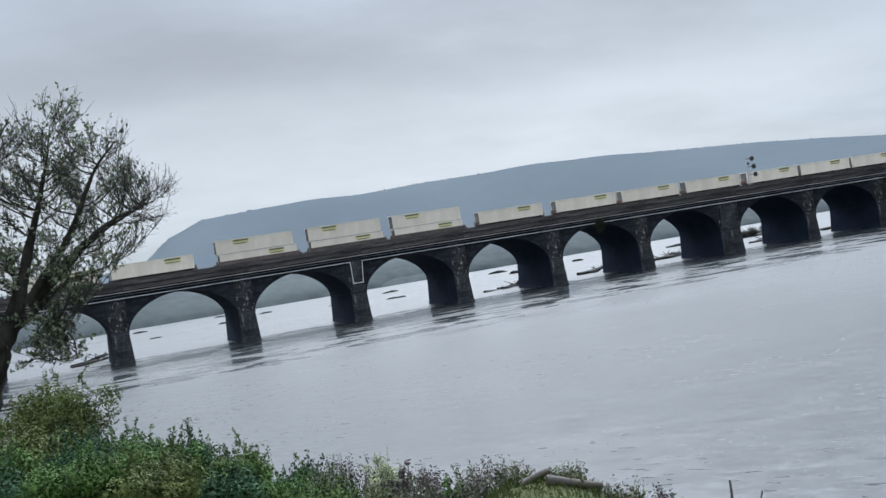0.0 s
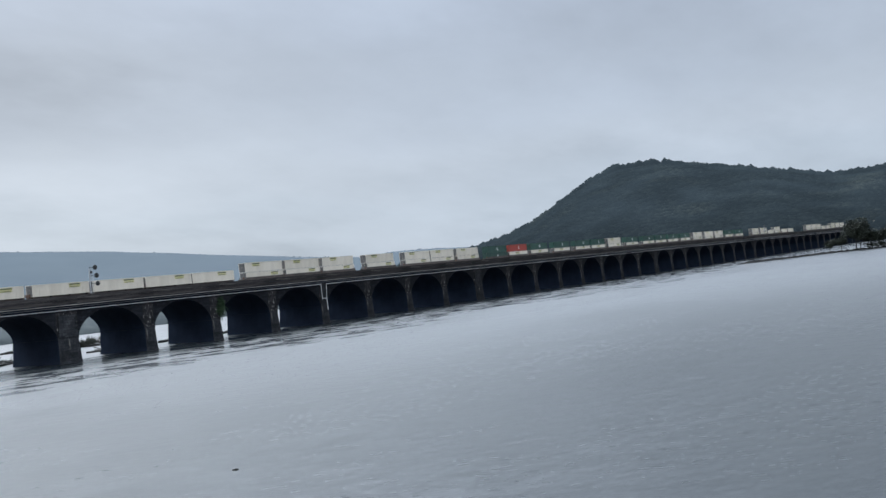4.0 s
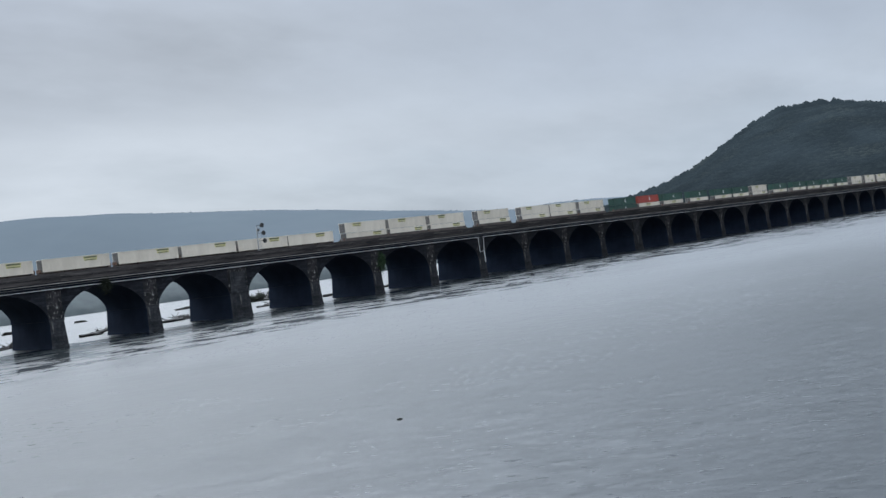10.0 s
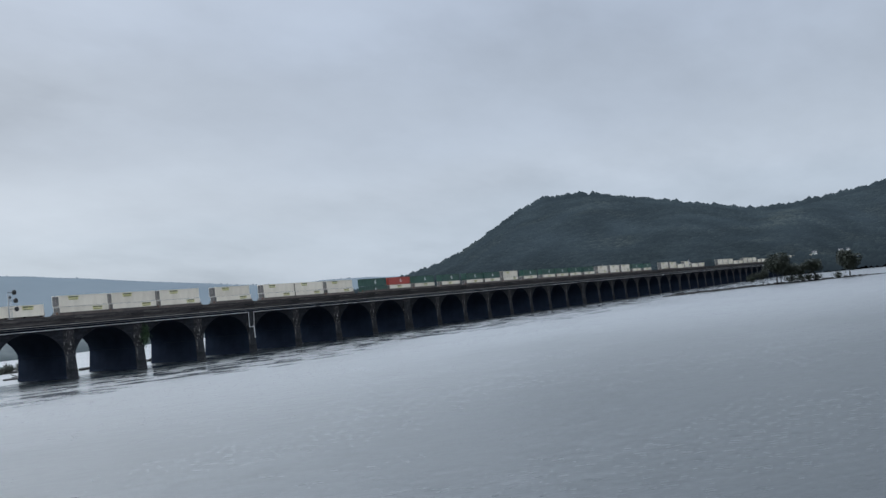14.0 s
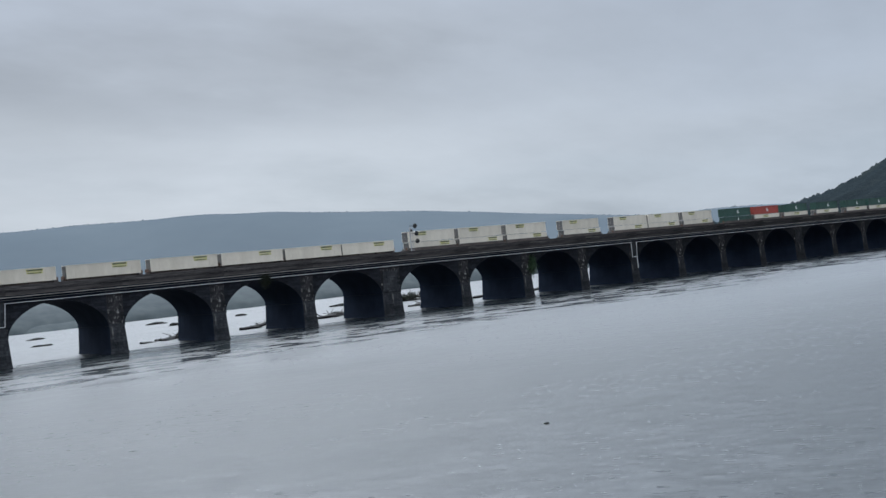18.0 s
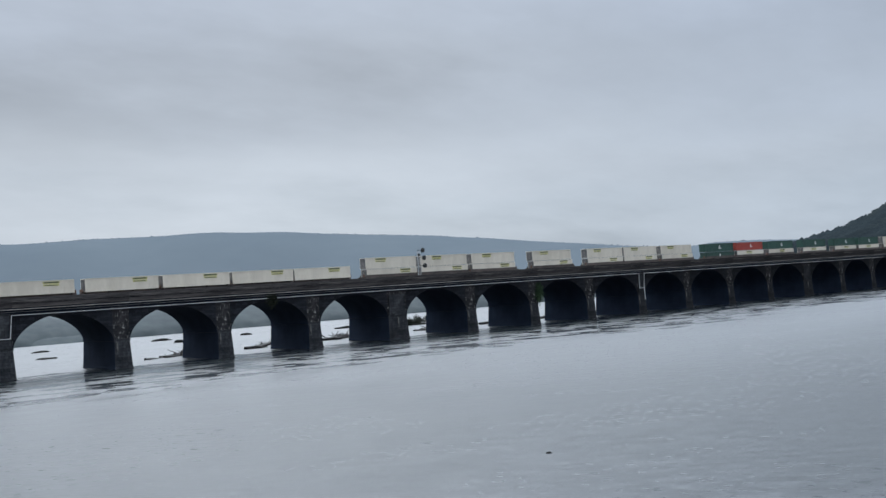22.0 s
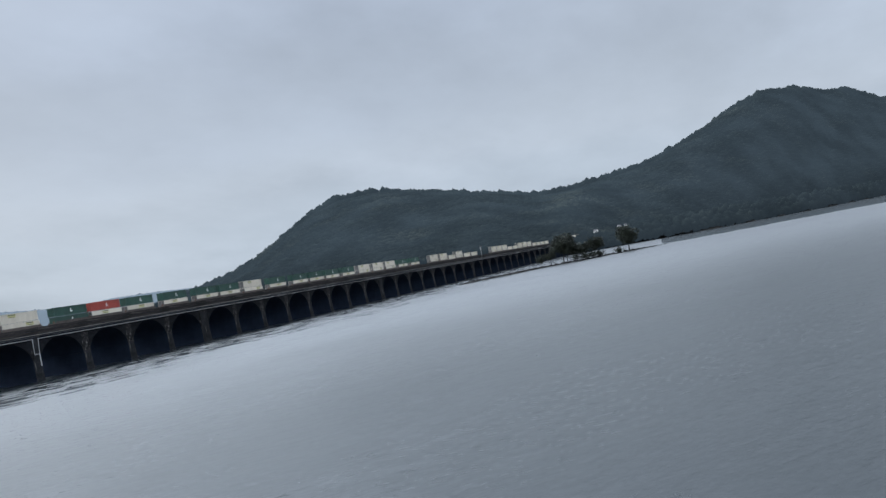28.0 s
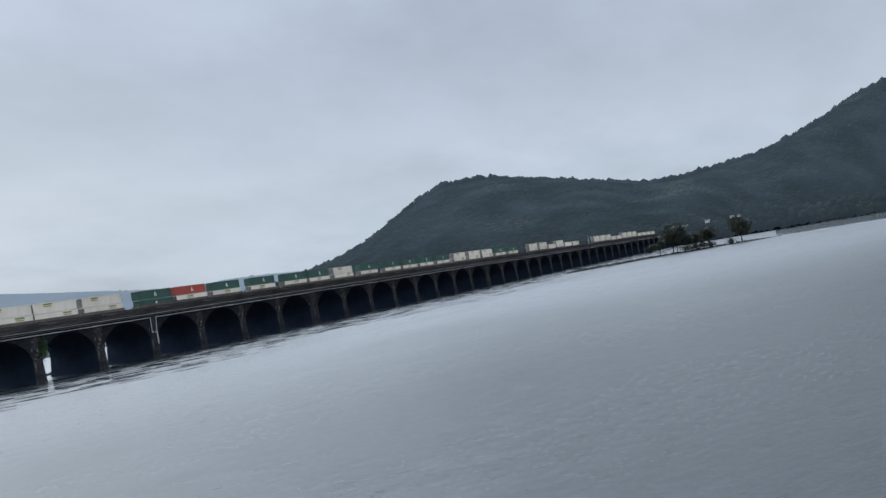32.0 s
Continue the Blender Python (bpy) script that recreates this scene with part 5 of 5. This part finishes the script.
def plant_bank():
    G, Yl, D = LEAF_BUSH, LEAF_YELLOW, LEAF_DRY
    mid = "dense rounded green bush on the river bank"
    rows = [
        (0.1, 60.5, 4.9, 4.6, Yl, "tall olive-green bush at the water's edge", 0.20, 4160), (-2.6, 58.5, 3.4, 4.2, Yl, "tall olive-green bush at the water's edge", 0.20, 2560), (3.0, 57.5, 2.7, 3.4, G, mid, 0.19, 2240), (-4.6, 62.0, 2.6, 3.4, LEAF_SHADE, mid, 0.20, 2080),
        (2.2, 52.0, 1.75, 3.6, G, mid, 0.17, 2400), (5.0, 49.0, 1.65, 3.4, LEAF_SHADE, mid, 0.17, 2400), (6.6, 45.2, 1.3, 2.6, Yl, "green bush turning yellow on the bank", 0.17, 2080),
        (-1.5, 51.5, 2.1, 4.0, Yl, "yellowing weedy bush on the bank", 0.19, 2080), (-4.6, 54.5, 1.7, 3.4, D, "brown and green weedy bush on the bank", 0.19, 1760), (3.6, 46.0, 1.9, 3.6, G, mid, 0.17, 2560),
        (0.4, 46.5, 2.0, 3.8, LEAF_SHADE, mid, 0.17, 2400), (-3.2, 47.8, 1.6, 3.6, G, mid, 0.17, 2080), (6.0, 41.5, 1.5, 3.0, G, mid, 0.16, 2240), (3.0, 41.0, 1.6, 3.2, Yl, "low yellow-green bush on the bank", 0.16, 2080),
        (0.2, 41.5, 1.6, 3.4, G, mid, 0.16, 2240), (8.4, 40.0, 1.2, 2.0, LEAF_SHADE, mid, 0.16, 1600), (-2.6, 42.5, 1.4, 3.0, LEAF_SHADE, mid, 0.16, 1760), (5.2, 37.0, 1.4, 2.8, LEAF_SHADE, mid, 0.16, 1840),
        (8.2, 36.6, 1.3, 2.2, G, mid, 0.14, 1520), (-6.4, 71.5, 2.2, 3.6, LEAF_SHADE, "dark bush round the foot of the tree", 0.20, 1920), (-9.6, 74.0, 2.0, 3.8, LEAF_SHADE, "dark bush round the foot of the tree", 0.20, 1920),
        (-3.4, 68.5, 2.4, 3.4, G, mid, 0.20, 1920), (2.2, 66.0, 3.0, 3.6, G, mid, 0.20, 1920), (-12.2, 79.0, 1.8, 3.2, LEAF_SHADE, "dark bush beside the lawn", 0.20, 1600), (-0.6, 72.0, 3.6, 4.0, LEAF_SHADE, mid, 0.22, 2080),
        (10.1, 34.6, 2.1, 1.3, LEAF_PALE, "pale feathery bush among the weeds", 0.08, 2600), (10.4, 33.4, 2.0, 0.5, LEAF_PLUM, "dark purple-leaved plant among the weeds", 0.2, 90), (11.2, 30.5, 1.35, 0.9, G, "small rounded green bush among the weeds", 0.12, 700),
        (7.6, 34.6, 1.2, 2.4, G, mid, 0.13, 1200), (8.6, 32.4, 1.0, 2.2, Yl, "low yellow-green bush on the bank", 0.12, 1100), (6.4, 38.4, 1.4, 2.6, G, mid, 0.14, 1300)]
    for i, (x, y, h, w, m, label, leaf, n) in enumerate(rows):
        build_bush(x, y, h, w, m, label, 100 + i, leaf, n)
    dry = "dry brown weeds with dark seed heads"
    P = LEAF_PLUM
    weeds = [(9.3, 35.8, 1.75, 1.3, LEAF_SHADE, P), (9.0, 37.6, 1.6, 1.4, Yl, P), (10.7, 32.7, 1.5, 0.9, D, P), (11.0, 32.2, 1.4, 1.1, D, P), (10.2, 31.6, 1.0, 1.4, G, D),
             (11.4, 29.4, 1.25, 1.2, D, D), (11.4, 28.3, 1.1, 1.2, D, P), (11.9, 27.6, 0.65, 1.1, Yl, D), (12.9, 26.2, 0.3, 1.0, Yl, D), (13.7, 24.5, 0.55, 1.1, Yl, D), (14.5, 23.9, 1.0, 0.35, LEAF_SHADE, P),
             (14.3, 23.2, 0.6, 1.2, D, D), (15.2, 22.6, 0.9, 0.9, D, P), (16.2, 21.2, 1.3, 0.7, D, P), (17.2, 18.6, 1.4, 0.8, D, P), (9.4, 33.0, 1.3, 1.6, G, D), (8.2, 36.0, 1.3, 1.6, Yl, D),
             (4.3, 55.0, 1.8, 1.4, D, D), (-2.2, 55.5, 2.0, 1.8, Yl, D), (1.2, 56.0, 2.1, 1.6, Yl, D), (-4.4, 52.4, 1.6, 1.8, Yl, D), (-1.0, 58.4, 2.6, 1.8, Yl, D)]
    for i, (x, y, h, w, m, hd) in enumerate(weeds):
        build_weeds(x, y, h, w, m, dry, 200 + i, 60, hd)


plant_bank()


def build_grass():
    """Rough grass along the edge of the bank."""
    rng = np.random.default_rng(77)
    n = 42000
    y = rng.uniform(16, 58, n)
    x = np.array([crest(v) for v in y]) + rng.uniform(-7.5, 1.5, n)
    z = ground_height(x, y)
    tuft = 0.22 + 0.16 * np.sin(x * 2.3 + np.sin(y * 1.7)) * np.sin(y * 1.9)
    h = 0.45 * tuft * rng.uniform(0.6, 1.6, n) + 0.07
    lean, a = rng.normal(0, 0.05, (n, 2)), rng.uniform(0, 6.28, n)
    w = 0.012
    dx, dy = np.cos(a) * w, np.sin(a) * w
    v = np.stack([np.stack([x - dx, y - dy, z - 0.03], -1), np.stack([x + dx, y + dy, z - 0.03], -1), np.stack([x + lean[:, 0] + dx * 0.4, y + lean[:, 1] + dy * 0.4, z + h * 0.75], -1),
                  np.stack([x + lean[:, 0] * 1.8, y + lean[:, 1] * 1.8, z + h], -1)], 1).reshape(-1, 3)
    tagged(new("grass", mesh_of("grass", v, np.arange(4 * n).reshape(n, 4).tolist(), LEAF_YELLOW)), "rough yellow-green grass along the edge of the bank", "grass", kind="stuff")


build_grass()


# ---------------------------------------------------------------- driftwood, rocks, small things
def build_log(x, y, length, r, turn, tilt, mat, label, z=None, forks=1, seed=1, name="driftwood_log"):
    rng = np.random.default_rng(seed)
    z = max(float(ground_height(x, y)), -0.15) + r * 0.7 if z is None else z
    d = tagged(empty(name, (x, y, z)), label, "driftwood")
    a = radians(turn)
    flat = math.cos(radians(tilt))
    way = (math.cos(a) * flat, math.sin(a) * flat, math.sin(radians(tilt)))
    trunk = bent(rng, -np.array(way) * length / 2, way, length, 6, r, r * 0.55, 0.05, 0.0)
    part("trunk", tubes_mesh("trunk", trunk and [trunk], mat, 9), None, d)
    for i in range(forks):
        p, rr, dd = along_line(trunk, rng.uniform(0.45, 0.95))
        w = dd / np.linalg.norm(dd) * rng.choice((-1, 1)) + rng.normal(0, 0.5, 3) * np.array([1, 1, 0.45]) + np.array([0, 0, 0.18])
        part("branch", tubes_mesh("branch", [bent(rng, p, w, length * rng.uniform(0.2, 0.45), 4, rr * 0.5, rr * 0.2, 0.12, 0.05)], mat, 6), None, d)
    return d


def build_rock(x, y, w, d, h, seed, label="low dark rock awash in the river", name="river_rock"):
    rng = np.random.default_rng(seed)
    bm = bmesh.new()
    bmesh.ops.create_icosphere(bm, subdivisions=3, radius=1.0)
    for v in bm.verts:
        n = noise.noise(v.co * 1.6 + Vector((seed, 0, 0))) * 0.3 + noise.noise(v.co * 4 + Vector((0, seed, 0))) * 0.12
        v.co *= 1 + n
        v.co.x *= w / 2; v.co.y *= d / 2; v.co.z *= h
    me = to_mesh(name, bm, MUD)
    ob = tagged(new(name, me), label, "rock", "rocks in the river")
    ob.location, ob.rotation_euler = (x, y, -0.1), (0, 0, rng.uniform(-0.3, 0.3))
    return ob


def small_things():
    wet = "tangle of dark wet driftwood caught by a bridge pier"
    k = 0
    for x, y, L, turn, tilt, f in ((110, 242, 15, 24, 3, 4), (113, 244, 9, 14, 5, 3), (135.5, 242, 8, 8, 2, 2), (137, 244, 6, 30, 6, 2), (163, 246, 8.5, -4, 3, 2), (161.5, 247, 8, -24, 16, 2), (166, 248, 7, 5, 2, 2),
                                   (196.5, 247, 8, -12, 6, 2), (199, 248, 7, 4, 2, 2), (247.5, 246, 6, 8, 5, 2), (8.6, 236, 7, 8, 5, 3), (7.6, 238, 8, -6, 3, 3), (6.5, 234.5, 6, 15, 6, 2), (221.5, 247, 6, 5, 3, 1)):
        k += 1
        build_log(x, y, L, 0.55 if x > 20 else 0.24, turn, tilt, DARKWOOD, wet, 0.4, f + 3, 300 + k)
        if L > 7.5:
            build_log(x + 1.9, y + 0.8, L * 0.6, 0.3, turn - 8, tilt + 7, DARKWOOD, wet, 0.55, f, 350 + k)
            build_log(x + 1.4, y - 1.2, L * 0.7, 0.34, turn + 16, tilt - 5, DARKWOOD, wet, 0.3, f + 1, 330 + k)
    rocks = [(161, 358, 9, 4, 0.8), (154, 327, 7, 3, 0.9), (30, 376, 6, 4, 0.6), (29, 310, 5, 2.5, 0.4), (71, 358, 6, 4, 0.5), (115, 350, 8, 3, 0.6), (99, 296, 9, 3, 0.5), (215, 317, 12, 4, 0.8),
             (62, 398, 6, 4, 0.5), (150, 392, 14, 5, 0.8), (186, 340, 6, 3, 0.8), (243, 350, 9, 4, 0.7), (52, 330, 5, 2.5, 0.5), (270, 330, 10, 4, 0.7), (55.2, 55.5, 0.75, 0.5, 0.38), (86, 322, 4, 2, 0.4)]
    for i, (x, y, w, d, h) in enumerate(rocks):
        build_rock(x, y, w * 0.8, d, h * 1.1 if y > 100 else h * 0.6, 400 + i)
    # scrub on the low island
    for i, (x, h) in enumerate(((701.7, 2.6), (707.4, 2.2), (713.1, 3.0), (719.5, 2.0), (734.8, 1.6))):
        b = build_bush(x, float(island_line(x)), h, 8.0, LEAF_ISLE, "dark low scrub on the river island", 480 + i, 0.55, 300)
        b["group"] = "scrub on the island"
    # bushes on a shoal behind the bridge
    build_rock(228, 290, 16, 7, 0.55, 440, "low muddy shoal with small bushes behind the bridge", "river_shoal")
    for i, (x, y, h) in enumerate(((223, 289, 3.0), (226, 290, 3.6), (229, 291, 3.2), (232, 290, 4.2))):
        b = build_bush(x, y, h * 0.8, 3.2, LEAF_ISLE, "dark bush growing on a river shoal", 450 + i, 0.3, 500, dz=3.3)
        b["group"] = "bushes on the shoal"
    # plants rooted in the joints of the bridge
    for i, (x, z, w, h, m) in enumerate(((124.6, 12.6, 2.6, 3.4, LEAF_ISLE), (213.8, 9.2, 3.0, 5.2, LEAF_DARK))):
        rng = np.random.default_rng(520 + i)
        ivy = tagged(empty("hanging_plant", (x, FRONT - 0.45, z)), "dark green weeds rooted in the stone of the bridge", "plant")
        n = 1500
        pts = rng.normal(0, 1, (n, 3)) * np.array([w * 0.24, 0.16, h * 0.24])
        lines = [bent(rng, (rng.normal(0, w * 0.15), 0.25, rng.uniform(-0.2, 0.4) * h), (rng.normal(0, 0.3), -0.3, -1), h * rng.uniform(0.3, 0.6), 4, 0.03, 0.01, 0.15, -0.1) for _ in range(12)]
        stuff(part("stem_mass", tubes_mesh("stem_mass", lines, BARK, 4), None, ivy))
        part("foliage", leaves_mesh("foliage", rng, pts, 0.22, m, 1.5, 0.4), None, ivy)
    # logs and broken stems on the near bank
    build_log(12.05, 26.4, 0.95, 0.15, -25, 14, WOOD, "bleached log lying on the bank among weeds", float(ground_height(12.05, 26.4)) + 0.06, 0, 470)
    build_log(12.75, 25.45, 1.55, 0.17, -27, -14, WOOD, "bleached log lying on the bank among weeds", float(ground_height(12.75, 25.45)) + 0.08, 1, 471)
    build_log(15.42, 22.16, 1.9, 0.055, 0, 80, WOOD, "broken grey stem standing on the bank", float(ground_height(15.42, 22.16)) + 0.85, 0, 472, "broken_stem")
    build_log(15.84, 21.86, 1.9, 0.035, 10, 72, WOOD, "broken grey stem standing on the bank", float(ground_height(15.84, 21.86)) + 0.85, 0, 473, "broken_stem")
    # kayak on the lawn
    x, y = -15.4, 75.0
    k = tagged(empty("kayak", (x, y, float(ground_height(x, y)))), "long dark teal kayak with a pale rim lying on the lawn", "kayak")
    teal = material("dark_teal_hull", (0.014, 0.04, 0.045), (0.009, 0.027, 0.03), 0.7, scale=1, fine=6, bump=0)
    hull, rim = [], []
    for i in range(15):
        t = i / 14
        hull.append((np.array([-2.6 + 5.2 * t, 0.12 * math.sin(t * 3.1), 0.2 + 0.18 * (2 * t - 1) ** 2]), 0.02 + 0.30 * math.sin(math.pi * t) ** 0.6))
        rim.append((np.array([-2.5 + 5.0 * t, -0.30 * math.sin(math.pi * t) ** 0.6 - 0.02, 0.17 + 0.18 * (2 * t - 1) ** 2]), 0.028))
    part("hull", tubes_mesh("hull", [hull], teal, 12), None, k)
    part("rim", tubes_mesh("rim", [rim], PALE_MARK, 6), None, k, "pale rubbing rim")
    k.rotation_euler.z = radians(8)
    k.scale = (0.85, 0.85, 0.85)
    # shed at the edge of the wood
    x, y = -25.2, 122.0
    s = tagged(empty("shed", (x, y, float(ground_height(x, y)))), "small low shed with pale side and brown roof by the wood", "shed")
    s.scale = (0.75, 0.75, 0.75)
    part("wall", box(-2.4, 2.0, -1.5, 1.5, 0, 1.5), GREY_STEEL, s)
    roof = loft([(-2.6, 2.2, -1.7, 1.7, 1.5), (-2.6, 2.2, -1.7, 1.7, 1.6), (-2.5, 2.1, -0.1, 0.1, 2.2)])
    part("roof", roof, STEEL, s, "rusty brown roof")
    part("door", box(-0.4, 0.5, -1.55, -1.5, 0, 1.35), DOOR_MAT, s)


small_things()


# ---------------------------------------------------------------- houses at the foot of the hill
def build_house(x, y, z, w, h):
    """A small house with a gabled roof and a cellar let into the slope."""
    c = tagged(empty("house", (x, y, z)), "small white house among trees at the foot of the hill", "house", "houses at the foot of the hill")
    d = w * 0.8
    part("cellar_wall", box(-d / 2, d / 2, -w / 2, w / 2, -3.0, 0.0), STONE, c, "dark stone cellar wall")
    part("wall", box(-d / 2, d / 2, -w / 2, w / 2, 0.0, h * 0.72), HOUSE_WHITE, c)
    part("roof", loft([(-d / 2 - 0.4, d / 2 + 0.4, -w / 2 - 0.4, w / 2 + 0.4, h * 0.72), (-d / 2 - 0.4, d / 2 + 0.4, -w / 2 - 0.4, w / 2 + 0.4, h * 0.75), (-0.15, 0.15, -w / 2 - 0.4, w / 2 + 0.4, h * 1.15)]), ROOF_GREY, c, "dark grey pitched roof")
    for y0 in (-w * 0.3, w * 0.12):
        win = part("window", box(-d / 2 - 0.06, -d / 2 + 0.0, y0, y0 + w * 0.16, h * 0.25, h * 0.55), GREY_STEEL, c)
        part("pane", box(-d / 2 - 0.08, -d / 2 - 0.062, y0 + 0.1, y0 + w * 0.16 - 0.1, h * 0.27, h * 0.53), SOFFIT, win)
    return c


HOUSE_WHITE = material("white_house_paint", (0.72, 0.71, 0.68), (0.55, 0.54, 0.52), 0.7, scale=0.4, fine=3, bump=0)
ROOF_GREY = material("grey_roof_shingles", (0.05, 0.05, 0.055), (0.028, 0.028, 0.03), 0.9, scale=0.6, fine=6, bump=0.2)
for row in ((1408.8, 220.8, 20.9, 6.0, 4.2), (1423.2, 199.3, 11.2, 7.5, 3.4), (1497.7, 200.1, 22.6, 5.6, 3.4), (1524.6, 194.3, 23.8, 3.4, 2.6)):
    build_house(*row)


def motions():
    for ob, u, z in MOVING:
        walk(ob, [(t, pose(u - travel(t), TRACK_Y, z)) for t in TRAIN_TIMES])


motions()
